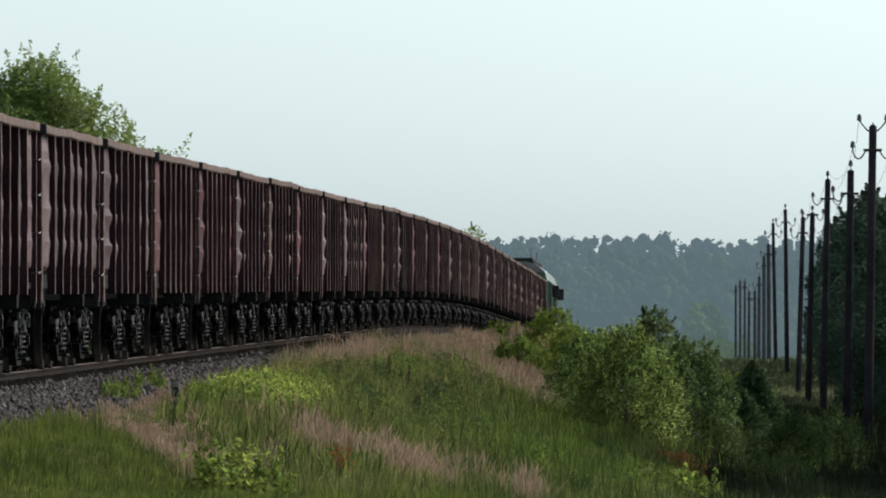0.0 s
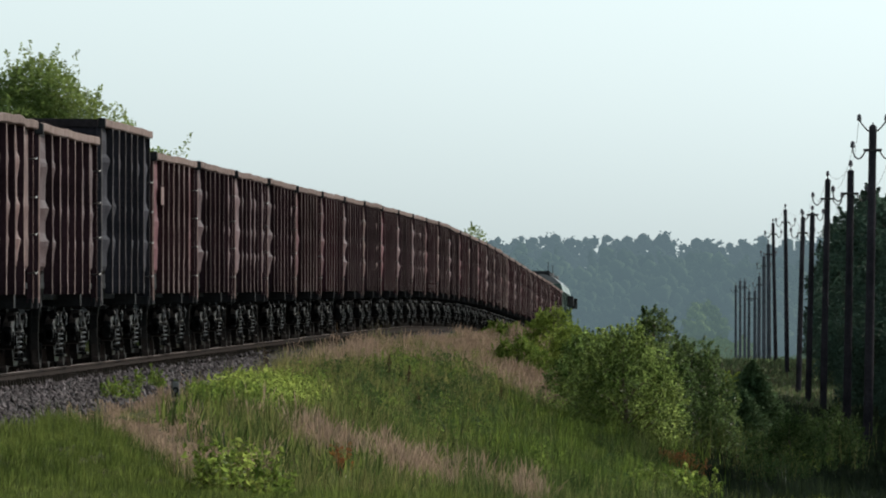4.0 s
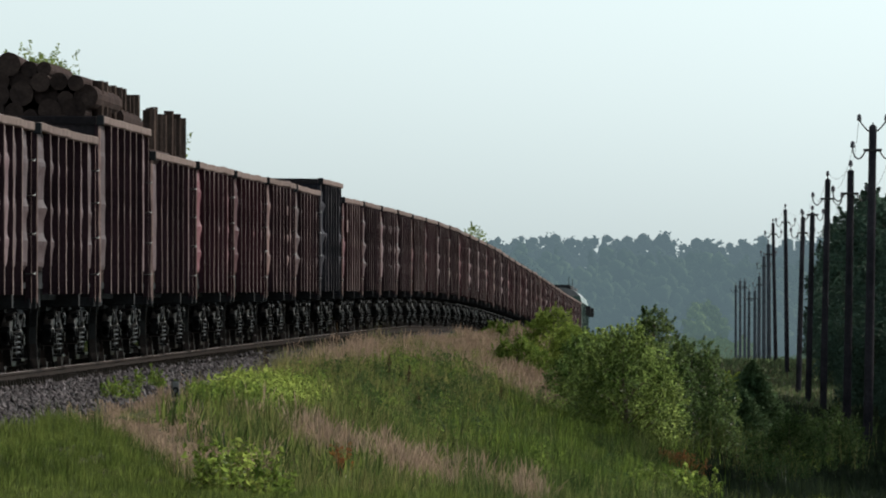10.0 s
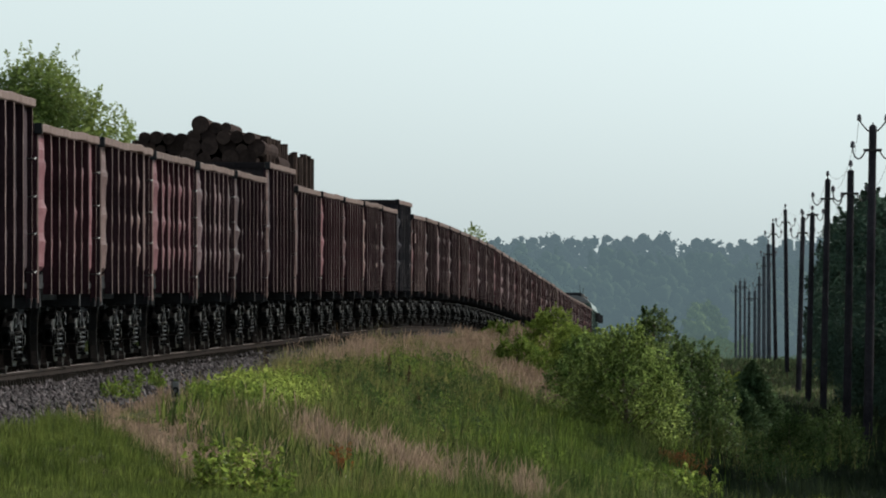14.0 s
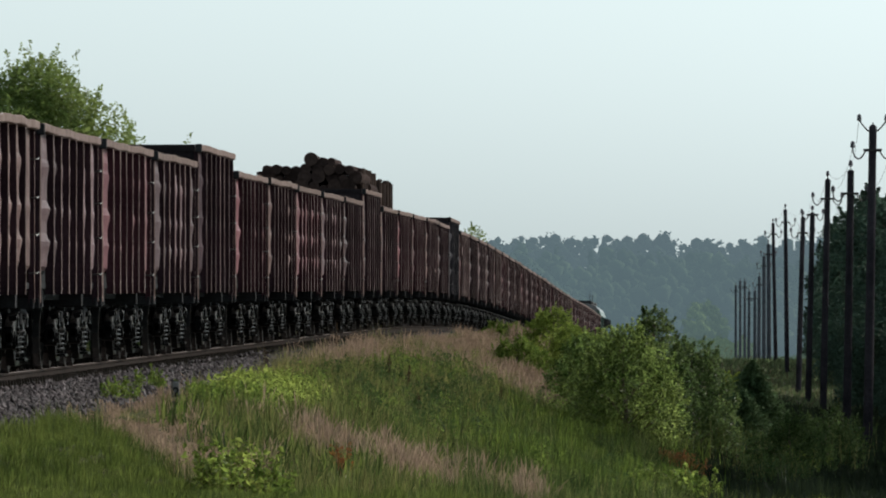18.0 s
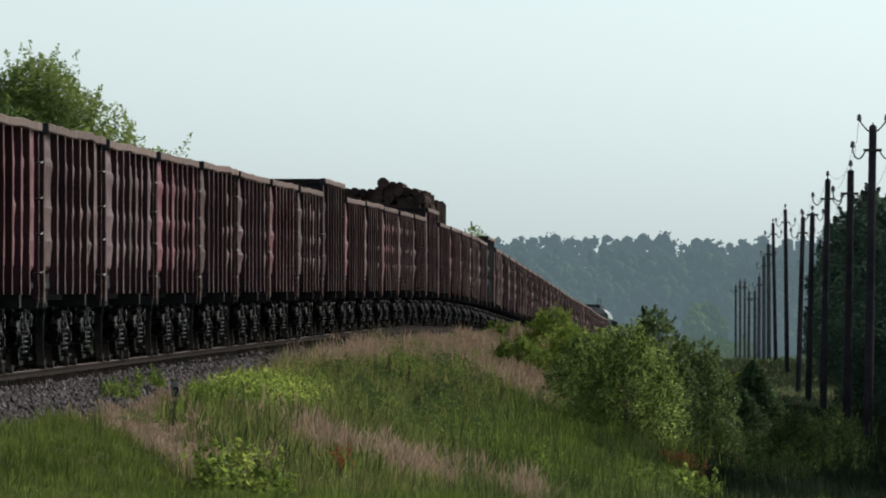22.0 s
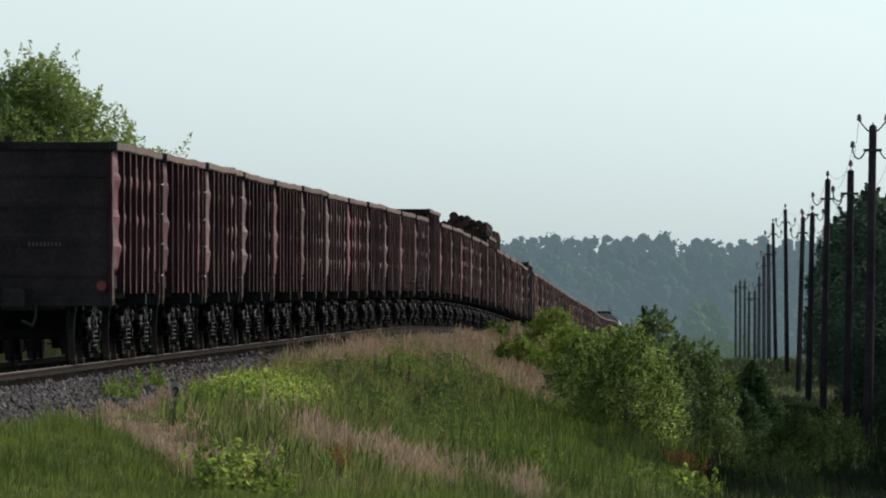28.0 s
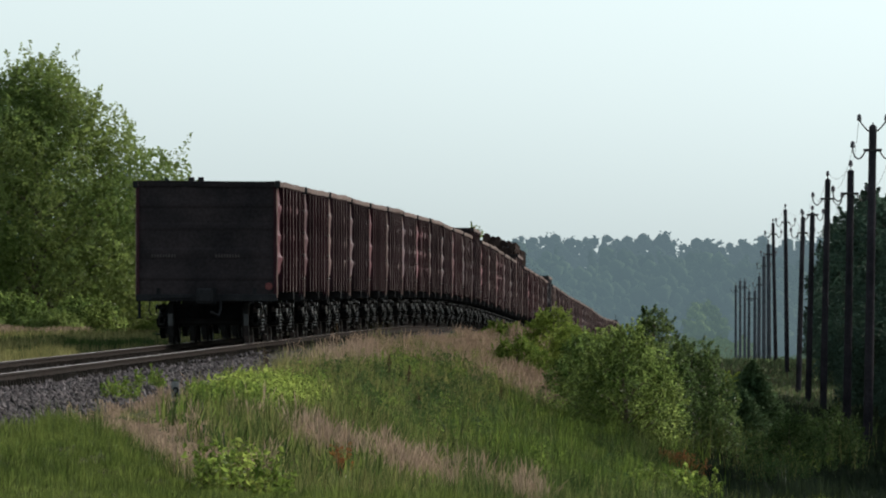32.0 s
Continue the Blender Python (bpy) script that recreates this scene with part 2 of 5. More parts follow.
    ink=material("black_lettering", (0.012, 0.012, 0.0132), (0.021, 0.021, 0.021), 5, 0.8, bump=0, fine=30),
    disc=material("red_tail_disc", (0.12, 0.034, 0.034), (0.17, 0.06, 0.058), 5, 0.6, bump=0.05, fine=30, gloss=0.1),
    green=material("dull_green_paint", (0.05, 0.085, 0.075), (0.085, 0.125, 0.105), 1, 0.45, bump=0.15, by_object=0.1, fine=15),
    roof=material("light_grey_roof", (0.12, 0.12, 0.122), (0.18, 0.178, 0.182), 1, 0.35, bump=0.15, fine=15, gloss=0.6),
    glass=material("dark_cab_glass", (0.015, 0.02, 0.022), (0.02, 0.025, 0.03), 1, 0.06, bump=0, fine=5),
)


# ---- mesh helpers ----
def box(bm, x0, x1, y0, y1, z0, z1, m=None, bevel=0.0):
    made = bmesh.ops.create_cube(bm, size=1.0)["verts"]
    fit = Matrix.Translation(((x0 + x1) / 2, (y0 + y1) / 2, (z0 + z1) / 2)) @ Matrix.Diagonal((abs(x1 - x0), abs(y1 - y0), abs(z1 - z0), 1))
    bmesh.ops.transform(bm, matrix=(m or Matrix()) @ fit, verts=made)
    if bevel:
        edges = list({e for v in made for e in v.link_edges})
        bmesh.ops.bevel(bm, geom=edges, offset=bevel, segments=1, affect="EDGES")


def bar(bm, a, b, r, sides=8, r2=None, cap=True):
    """A round bar from a to b."""
    a, b = Vector(a), Vector(b)
    m = Matrix.Translation((a + b) / 2) @ (b - a).to_track_quat("Z", "Y").to_matrix().to_4x4()
    bmesh.ops.create_cone(bm, cap_ends=cap, segments=sides, radius1=r, radius2=r if r2 is None else r2, depth=(b - a).length, matrix=m)


def sweep(bm, points, r, sides=5):
    """A round tube along points; r is one radius or one a point."""
    rings = []
    for i, p in enumerate(points):
        p = Vector(p)
        way = (Vector(points[min(i + 1, len(points) - 1)]) - Vector(points[max(i - 1, 0)])).normalized()
        side = way.cross(Vector((0.13, 0.21, 1))).normalized()
        up = side.cross(way)
        rr = r[i] if isinstance(r, (list, tuple)) else r
        rings.append([bm.verts.new(p + rr * (math.cos(q) * side + math.sin(q) * up)) for q in (2 * math.pi * k / sides for k in range(sides))])
    for one, two in zip(rings, rings[1:]):
        for k in range(sides):
            bm.faces.new((one[k], one[(k + 1) % sides], two[(k + 1) % sides], two[k]))
    bm.faces.new(rings[0][::-1])
    bm.faces.new(rings[-1])


def loft(bm, rings, closed=False, caps=False):
    rows = [[bm.verts.new(p) for p in ring] for ring in rings]
    n = len(rows[0])
    for one, two in zip(rows, rows[1:]):
        for k in range(n if closed else n - 1):
            bm.faces.new((one[k], one[(k + 1) % n], two[(k + 1) % n], two[k]))
    if caps:
        bm.faces.new(rows[0][::-1])
        bm.faces.new(rows[-1])


def mesh_of(name, bm, mat):
    bmesh.ops.recalc_face_normals(bm, faces=bm.faces)
    me = bpy.data.meshes.new(name)
    bm.to_mesh(me)
    bm.free()
    for one in (mat if isinstance(mat, (list, tuple)) else (mat,)):
        me.materials.append(one)
    return me


def part(name, bm, mat, parent, label="", at=None):
    """One mesh object under a thing or a part; bm may be a mesh that is shared."""
    me = bm if isinstance(bm, bpy.types.Mesh) else mesh_of(name, bm, mat)
    ob = new(name, me)
    ob.parent = parent
    if at is not None:
        ob.matrix_basis = at
    return tagged(ob, label)


def raw_mesh(name, verts, faces, mat):
    """A mesh from numpy arrays; every face has the same number of corners."""
    me = bpy.data.meshes.new(name)
    verts, faces = np.asarray(verts, np.float32), np.asarray(faces, np.int32)
    n, c = faces.shape
    me.vertices.add(len(verts))
    me.vertices.foreach_set("co", verts.ravel())
    me.loops.add(n * c)
    me.loops.foreach_set("vertex_index", faces.ravel())
    me.polygons.add(n)
    me.polygons.foreach_set("loop_start", np.arange(0, n * c, c, dtype=np.int32))
    me.materials.append(mat)
    me.update(calc_edges=True)
    return me


# ---- the ground: one sheet to the horizon ----
def build_ground():
    us = np.concatenate([[-3000, -1500, -700, -300, -120, -60, -35, -22, -14, -10], np.arange(-8, 16.01, 0.4), [17, 19, 22, 26, 32, 45, 80, 180, 400, 900, 1700, 3000]])
    ds = np.concatenate([[-1500, -600, -200, -80, -30], np.arange(0, 70, 5), np.arange(70, 330, 1.5), np.arange(330, 700, 8), np.arange(700, 1600, 40), [1700, 2000, 2500, 3200, 4200, 4900]])
    u, d = np.meshgrid(us, ds)
    z = ground_z(u, d)
    verts = np.stack([-10.89 + SLOPE * d + u, d, z], -1).reshape(-1, 3)
    n = len(us)
    i, j = np.meshgrid(np.arange(len(ds) - 1), np.arange(n - 1), indexing="ij")
    a = (i * n + j).ravel()
    faces = np.stack([a, a + 1, a + n + 1, a + n], -1)
    me = raw_mesh("ground", verts, faces, M["earth"])
    me.materials.append(M["ballast"])
    mid = (us[:-1] + us[1:]) / 2
    kind = (np.abs(mid) < 3.0).astype(np.int32)
    me.polygons.foreach_set("material_index", np.tile(kind, len(ds) - 1))
    me.polygons.foreach_set("use_smooth", np.ones(len(faces), bool))
    tagged(new("ground", me), "grassy railway embankment and stony track bed running to meadows", "ground", kind="structure")


build_ground()


def build_track():
    ds = np.concatenate([np.arange(-40, 330, 3.0), np.arange(330, 1500, 12.0)])
    bed = tagged(new("track"), "single railway track on dark sleepers", "railway track", kind="structure")
    shape = [(-0.066, -0.18), (-0.066, -0.165), (-0.012, -0.145), (-0.012, -0.045), (-0.036, -0.034), (-0.036, 0.0), (0.036, 0.0), (0.036, -0.034), (0.012, -0.045), (0.012, -0.145), (0.066, -0.165), (0.066, -0.18)]
    for side in (-1, 1):
        bm = bmesh.new()
        loft(bm, [[(track_x(d) + side * 0.796 + x, d, rail_z(d) + z) for x, z in shape] for d in ds], closed=True, caps=True)
        for f in bm.faces:
            f.material_index = 1 if f.calc_center_median().z > rail_z(f.calc_center_median().y) - 0.012 else 0
        part("rail", bm, (M["rail"], M["polish"]), bed, "rusty rail with a polished head")
    # sleepers, chairs and bolts: singly where the camera sees them, joined further on
    bm = bmesh.new()
    box(bm, -1.37, 1.37, -0.125, 0.125, -0.36, -0.185, bevel=0.012)
    for s in (-1, 1):
        box(bm, s * 0.796 - 0.19, s * 0.796 + 0.19, -0.09, 0.09, -0.187, -0.165)
        for q in (-0.13, 0.13):
            box(bm, s * 0.796 + q - 0.025, s * 0.796 + q + 0.025, -0.06, 0.06, -0.165, -0.115)
            bar(bm, (s * 0.796 + q, 0, -0.115), (s * 0.796 + q, 0, -0.085), 0.018, 6)
    one = mesh_of("sleeper", bm, M["sleeper"])
    d, step, n = 112.0, 0.55, 0
    while n < 300:
        part("sleeper", one, None, bed, at=pose(track_x(d), d, float(rail_z(d)) + random.uniform(-0.008, 0.008), 0, 0, -1.59 + random.uniform(-0.6, 0.6)))
        d, n = d + step, n + 1
    bm = bmesh.new()
    for e in np.concatenate([np.arange(112 - step, -30, -step), np.arange(d, 420, step)]):
        box(bm, track_x(e) - 1.37, track_x(e) + 1.37, e - 0.125, e + 0.125, rail_z(e) - 0.36, rail_z(e) - 0.185)
    tagged(part("sleepers_beyond", bm, M["sleeper"], bed), kind="stuff")
    # loose stones of the bed
    rng = np.random.default_rng(4)
    n = 26000
    sd = 112 + 110 * rng.random(n) ** 1.6
    su = np.where(rng.random(n) < 0.8, rng.uniform(1.3, 2.75, n) + 0.4 * smooth(150, 200, sd), rng.uniform(-2.4, 1.3, n))
    keep = np.abs(np.abs(su) - 0.796) > 0.12
    sd, su = sd[keep], su[keep]
    size = rng.uniform(0.018, 0.048, len(sd))
    base = np.array([(1, 0, 0), (-1, 0, 0), (0, 1, 0), (0, -1, 0), (0, 0, 1), (0, 0, -1)], float)
    tri = np.array([(0, 2, 4), (2, 1, 4), (1, 3, 4), (3, 0, 4), (2, 0, 5), (1, 2, 5), (3, 1, 5), (0, 3, 5)])
    shape = base[None] * rng.uniform(0.6, 1.35, (len(sd), 6, 1)) * size[:, None, None] + rng.normal(0, 0.25, (len(sd), 6, 3)) * size[:, None, None]
    at = np.stack([-10.89 + SLOPE * sd + su, sd, ground_z(su, sd) + size * 0.45], -1)
    verts = (shape + at[:, None]).reshape(-1, 3)
    faces = (tri[None] + (np.arange(len(sd)) * 6)[:, None, None]).reshape(-1, 3)
    tagged(new("ballast_stones", raw_mesh("ballast_stones", verts, faces, M["stone"])), "grey crushed stones loose on the track shoulder", "stones", kind="stuff")


build_track()


# ---- wagons ----
RIBS = [-4.15, -2.44, -0.81, 0.81, 2.44, 4.15]
HALF = 6.38                                   # half the body's length


def panel_mesh(y0, y1, top, swell, lobe, seed, mat):
    """One pressed sheet of the right side between two posts, pushed outwards by years of loads."""
    bm = bmesh.new()
    levels = [(1.3 + (top - 1.3) * c, 0.85 + 0.9 * noise.noise(Vector((seed * 1.37, k * 5.3, 1)))) for k, c in enumerate((0.27, 0.50, 0.79))]
    foot = 1.5 + 0.05 * noise.noise(Vector((seed, 2, 8)))
    rings, n, m = [], 8, 38
    for i in range(m + 1):
        z = 1.22 + (top + 0.05 - 1.22) * i / m
        body = float(smooth(foot - 0.07, foot + 0.05, z) * (1 - smooth(top - 0.24, top - 0.1, z)))
        push = sum(w * math.exp(-((z - z0) / (0.05 if z > z0 else 0.15)) ** 2) for z0, w in levels)
        ring = []
        for j in range(n + 1):
            f = j / n
            y = y0 + (y1 - y0) * f
            dent = 0.026 * noise.noise(Vector((seed * 3.1 + f * 1.6, z * 1.4, 5))) + 0.012 * noise.noise(Vector((seed + f * 5, z * 4, 9)))
            across = math.sin(math.pi * f) ** 0.9 if 0 < f < 1 else 0.0
            ring.append((1.446 - 0.075 * (1 - float(smooth(foot - 0.1, foot, z))) + across * (body * (swell + dent) + lobe * push), y, z))
        rings.append(ring + [(1.35, y1, z), (1.35, y0, z)])
    loft(bm, rings, closed=True, caps=True)
    for f in bm.faces:                       # darker along the foot
        f.material_index = 1 if f.calc_center_median().z < foot - 0.06 else 0
    return mesh_of("side_panel", bm, (mat, M["sill"]))


def post_mesh(name, top, wide, reach, edge, seed, mat, lit_edge, low=1.12):
    """A pressed post on the right side (x > 0): a hat section whose outer edge is coloured pale to look sunlit."""
    bm = bmesh.new()
    rings = []
    steps = 18
    for i in range(steps + 1):
        z = low + (top - low) * i / steps
        dent = 0.006 * noise.noise(Vector((seed * 3.1, z * 1.1, 5))) + 0.004 * noise.noise(Vector((seed, z * 4, 9)))
        c = max(0.003, edge * (0.9 + 0.7 * noise.noise(Vector((seed * 2, z * 1.6, 3)))))
        x, y1 = reach + dent, -wide / 2 + 0.012
        y2 = y1 + c * 1.6
        end = max(wide / 2 - 0.02, y2 + 0.02)
        rings.append([(1.43, -wide / 2 - 0.015, z), (x - c, y1 + dent, z), (x, y2, z), (x, end, z), (1.43, end + 0.025, z)])
    loft(bm, rings, closed=True, caps=True)
    # chamfer and outer face take the pale colour that imitates sunlight
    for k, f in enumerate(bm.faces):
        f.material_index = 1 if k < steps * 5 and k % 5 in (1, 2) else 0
    return mesh_of(name, bm, (mat, lit_edge))


def top_rail_mesh(length, seed, mat, rough=0.02):
    """The bent box rail round the top edge, along y, centred."""
    bm = bmesh.new()
    rings = []
    n = 15
    for i in range(n):
        y = -length / 2 + length * i / (n - 1)
        sag = rough * (1.4 * noise.noise(Vector((seed * 1.7, y * 0.45, 2))) + 0.5 * noise.noise(Vector((seed, y * 1.6, 7))))
        out = rough * 1.5 * noise.noise(Vector((seed * 2.3, y * 0.5, 4)))
        rings.append([(x + out, y, z + sag) for x, z in ((-0.055, -0.06), (-0.06, 0.045), (-0.045, 0.06), (0.045, 0.06), (0.06, 0.045), (0.06, -0.045), (0.045, -0.06))])
    loft(bm, rings, closed=True, caps=True)
    return mesh_of("top_rail", bm, mat)


def helix(r, z0, z1, turns):
    n = turns * 7
    return [(r * math.cos(2 * math.pi * i / 7), r * math.sin(2 * math.pi * i / 7), z0 + (z1 - z0) * i / n) for i in range(n + 1)]


BOGIE = {}


def bogie_meshes():
    for s in (-1, 1):
        bm = bmesh.new()
        x = s * 1.0
        x0, x1 = x - 0.07, x + 0.07
        # arched top member, tension member, columns and the horns over the axle boxes
        top = [(-1.15, 0.58), (-1.08, 0.67), (-0.9, 0.74), (-0.62, 0.80), (-0.4, 0.87), (0.4, 0.87), (0.62, 0.80), (0.9, 0.74), (1.08, 0.67), (1.15, 0.58)]
        loft(bm, [[(x0, y, z - 0.13), (x0, y, z - 0.02), (x0 + 0.02, y, z), (x1 - 0.02, y, z), (x1, y, z - 0.02), (x1, y, z - 0.13)] for y, z in top], closed=True, caps=True)
        low = [(-0.82, 0.60), (-0.54, 0.28), (-0.36, 0.17), (0.36, 0.17), (0.54, 0.28), (0.82, 0.60)]
        loft(bm, [[(x0, y, z - 0.05), (x0, y, z + 0.06), (x1 - 0.03, y, z + 0.06), (x1 - 0.03, y, z - 0.05)] for y, z in low], closed=True, caps=True)
        for q in (-1, 1):
            box(bm, x0, x1 - 0.02, q * 0.34, q * 0.42, 0.2, 0.78, bevel=0.01)
            box(bm, x0 + 0.01, x1 - 0.02, q * 1.07, q * 1.15, 0.40, 0.62, bevel=0.015)
            box(bm, x0 + 0.01, x1 - 0.02, q * 0.72, q * 0.78, 0.40, 0.68, bevel=0.015)
            # lugs and hangers that catch the light above the axle boxes
            bar(bm, (x, q * 0.92 - 0.07, 0.78), (x + s * 0.10, q * 0.92 - 0.07, 0.80), 0.045, 8)
            sweep(bm, [(x + s * 0.06, q * 0.92, 0.80), (x + s * 0.11, q * 0.92 - 0.05, 0.83), (x + s * 0.13, q * 0.92 - 0.12, 0.78), (x + s * 0.12, q * 0.92 - 0.15, 0.66)], 0.022, 5)
        box(bm, x1 - 0.03, x + s * 0.17 if s > 0 else x1 - 0.03, -0.32, 0.32, 0.19, 0.225) if s > 0 else box(bm, x - 0.17, x0 + 0.03, -0.32, 0.32, 0.19, 0.225)
        BOGIE["frame", s] = mesh_of("side_frame", bm, M["cast"])
    bm = bmesh.new()
    loft(bm, [[(x, -0.22, z0), (x, -0.22, 0.86), (x, 0.22, 0.86), (x, 0.22, z0)] for x, z0 in ((-1.1, 0.70), (-0.7, 0.5), (0, 0.42), (0.7, 0.5), (1.1, 0.70))], closed=True, caps=True)
    BOGIE["bolster"] = mesh_of("bolster", bm, M["sill"])
    bm = bmesh.new()
    bar(bm, (-0.15, 0, 0), (0.045, 0, 0), 0.125, 12)
    bar(bm, (0.045, 0, 0), (0.075, 0, 0), 0.085, 10)
    box(bm, -0.12, 0.04, -0.12, 0.12, 0.05, 0.15, bevel=0.02)
    BOGIE["box"] = mesh_of("axle_box", bm, M["cast"])
    bm = bmesh.new()
    sweep(bm, helix(0.088, 0.0, 0.36, 5), 0.019, 3)
    BOGIE["spring"] = mesh_of("coil_spring", bm, M["spring"])
    bm = bmesh.new()
    bar(bm, (-1.0, 0, 0), (1.0, 0, 0), 0.075, 10)
    for s in (-1, 1):
        prof = [(0.70, 0.11), (0.72, 0.16), (0.745, 0.36), (0.725, 0.41), (0.725, 0.505), (0.75, 0.505), (0.76, 0.48), (0.86, 0.474), (0.862, 0.40), (0.815, 0.37), (0.80, 0.17), (0.83, 0.11)]
        loft(bm, [[(s * x, r * math.cos(q), r * math.sin(q)) for x, r in prof] for q in (2 * math.pi * k / 12 for k in range(13))])
        bar(bm, (s * 0.83, 0, 0), (s * 0.69, 0, 0), 0.112, 12)
    bmesh.ops.remove_doubles(bm, verts=bm.verts, dist=0.0005)
    for f in bm.faces:
        c = f.calc_center_median()
        f.material_index = 1 if abs(c.x) > 0.755 and math.hypot(c.y, c.z) > 0.455 else 0
    BOGIE["wheelset"] = mesh_of("wheelset", bm, (M["tread"], M["band"]))
    bm = bmesh.new()
    bar(bm, (-0.85, 0, 0), (0.85, 0, 0), 0.03, 6)
    for s in (-1, 1):
        box(bm, s * 0.73, s * 0.85, -0.03, 0.04, -0.16, 0.16, bevel=0.01)
        bar(bm, (s * 0.79, 0.0, 0.1), (s * 0.79, 0.06, 0.4), 0.018, 6)
    BOGIE["brake"] = mesh_of("brake_beam", bm, M["cast"])


bogie_meshes()


def bogie(thing, y):
    bg = part("bogie", BOGIE["bolster"], None, thing, "cast steel two-axle bogie", at=pose(0, y, 0))
    for s in (-1, 1):
        part("side_frame", BOGIE["frame", s], None, bg)
        for q in (-0.19, 0.0, 0.19):
            part("coil_spring", BOGIE["spring"], None, bg, at=pose(s * 1.025, q, 0.235, 0, 0, 40 * q))
        for q in (-0.925, 0.925):
            part("axle_box", BOGIE["box"], None, bg, at=pose(s * 1.05, q, 0.475, 0, 0, 0 if s > 0 else 180))
    for q in (-0.925, 0.925):
        part("wheelset", BOGIE["wheelset"], None, bg, at=pose(0, q, 0.475))
        part("brake_beam", BOGIE["brake"], None, bg, at=pose(0, q - math.copysign(0.53, q), 0.45, 0, 0, 180 if q > 0 else 0))
    return bg


def gondola(label, top, seed, wall, rail, panel, edge=0.008, swell=(0.01, 0.05), lobe=0.03, corner=0.02, rough=0.02, lit_edge=None):
    """An open bogie wagon at the origin, its rear towards -y. Returns the Empty at its base."""
    rng = random.Random(int(seed * 10))
    thing = tagged(new("gondola_wagon"), label, "freight wagon", "wagons of the train")
    body_top = top - 0.12
    # floor with centre sill, cross bearers and hatches
    bm = bmesh.new()
    box(bm, -1.44, 1.44, -6.3, 6.3, 1.20, 1.28)
    box(bm, -0.22, 0.22, -6.5, 6.5, 0.86, 1.20)
    for y in (-4.325, 4.325):
        box(bm, -1.4, 1.4, y - 0.16, y + 0.16, 0.94, 1.2)
    part("floor", bm, M["sill"], thing, "grimy floor on a steel centre sill")
    for s in (-1, 1):
        bm = bmesh.new()
        box(bm, s * 0.98, s * 1.07, -HALF, HALF, 1.03, 1.205, bevel=0.012)
        part("side_sill", bm, M["sill"], thing)
        bm = bmesh.new()
        for k in range(7):
            y0, y1 = -5.62 + 1.62 * k - 0.0, -5.62 + 1.62 * k + 1.5
            loft(bm, [[(s * 0.24, y, 0.97), (s * 0.24, y, 1.0), (s * 0.97, y, 1.14), (s * 0.97, y, 1.11)] for y in (y0 - 0.02, y1 - 0.02)], closed=True, caps=True)
        part("discharge_hatch", bm, M["sill"], thing)
        part("top_rail", top_rail_mesh(2 * HALF + 0.06, seed + s * 5, rail, rough), None, thing, "dented top rail, coloured pale as if sunlit", at=pose(s * 1.50, 0, top - 0.06))
        turn = Matrix.Diagonal((s, 1, 1, 1))
        edges = [-HALF + 0.04] + RIBS + [HALF - 0.04]
        if s > 0:
            for i, (y0, y1) in enumerate(zip(edges, edges[1:])):
                out = 0.035 + 0.4 * rng.uniform(*swell) if i == 0 else rng.uniform(*swell)
                part("side_panel", panel_mesh(y0, y1, body_top, out, lobe * rng.uniform(0.6, 1.25) * (1.6 if i == 0 else 1.0), seed * 7 + i * 3.3, panel), None, thing)
        else:
            bm = bmesh.new()
            box(bm, -1.46, -1.42, -HALF + 0.02, HALF - 0.02, 1.22, top - 0.06)
            part("side_wall", bm, wall, thing)
        for i, y in enumerate(RIBS):
            me = post_mesh("side_post", body_top, 0.13, 1.548, edge * rng.uniform(0.75, 1.3), seed * 7 + i + s, wall, lit_edge or M["sunlit_pale"])
            me.transform(turn)
            if s < 0:
                me.flip_normals()
            part("side_post", me, None, thing, at=pose(0, y, 0))
        for y, q in ((-HALF + 0.04, 1), (HALF - 0.04, -1)):
            me = post_mesh("corner_post", body_top, 0.12, 1.515, corner, seed * 5 + 40 + y + s, wall, lit_edge or M["corner"], low=1.0)
            m = Matrix.Diagonal((s, q, 1, 1))
            me.transform(m)
            if s * q < 0:
                me.flip_normals()
            part("corner_post", me, None, thing, "corner post with an edge painted pale as sunlit", at=pose(0, y, 0))
    bm = bmesh.new()
    sweep(bm, [(1.45, -0.14, 0), (1.555, -0.14, 0), (1.57, -0.12, -0.008), (1.57, 0.12, 0.008), (1.555, 0.14, 0), (1.45, 0.14, 0)], 0.009, 5)
    rung = mesh_of("rung", bm, M["rung"])
    for z in (1.42, 1.95, 2.45, 2.95):
        part("rung", rung, None, thing, at=pose(0, HALF - 0.16 + 0.03 * noise.noise(Vector((seed, z, 1))), z + 0.05 * noise.noise(Vector((seed, z, 3))), 3, 0, 0))
    for s in (-1, 1):
        bm = bmesh.new()
        box(bm, s * 1.46, s * 1.57, -HALF - 0.05, -HALF + 0.1, top - 0.15, top + 0.004, bevel=0.012)
        part("corner_bracket", bm, M["sill"], thing)
    for q in (-1, 1):
        bm = bmesh.new()
        rings = []
        for i in range(41):
            z = 1.05 + (top - 0.05 - 1.05) * i / 40
            swell_out = sum(smooth(0.09, 0.05, abs(z - c)) for c in (1.45, 1.95, 2.5, 3.0)) * 0.022
            rings.append([(-1.46, q * (HALF - 0.06), z), (1.46, q * (HALF - 0.06), z), (1.46, q * (HALF - 0.01), z), (1.42, q * (HALF - 0.01 + swell_out), z), (-1.42, q * (HALF - 0.01 + swell_out), z), (-1.46, q * (HALF - 0.01), z)])
        loft(bm, rings, closed=True, caps=True)
        # end wall and end rail carry painted shade in their dark tone
        part("end_wall", bm, wall if wall is M["black"] else M["end_shade"], thing)
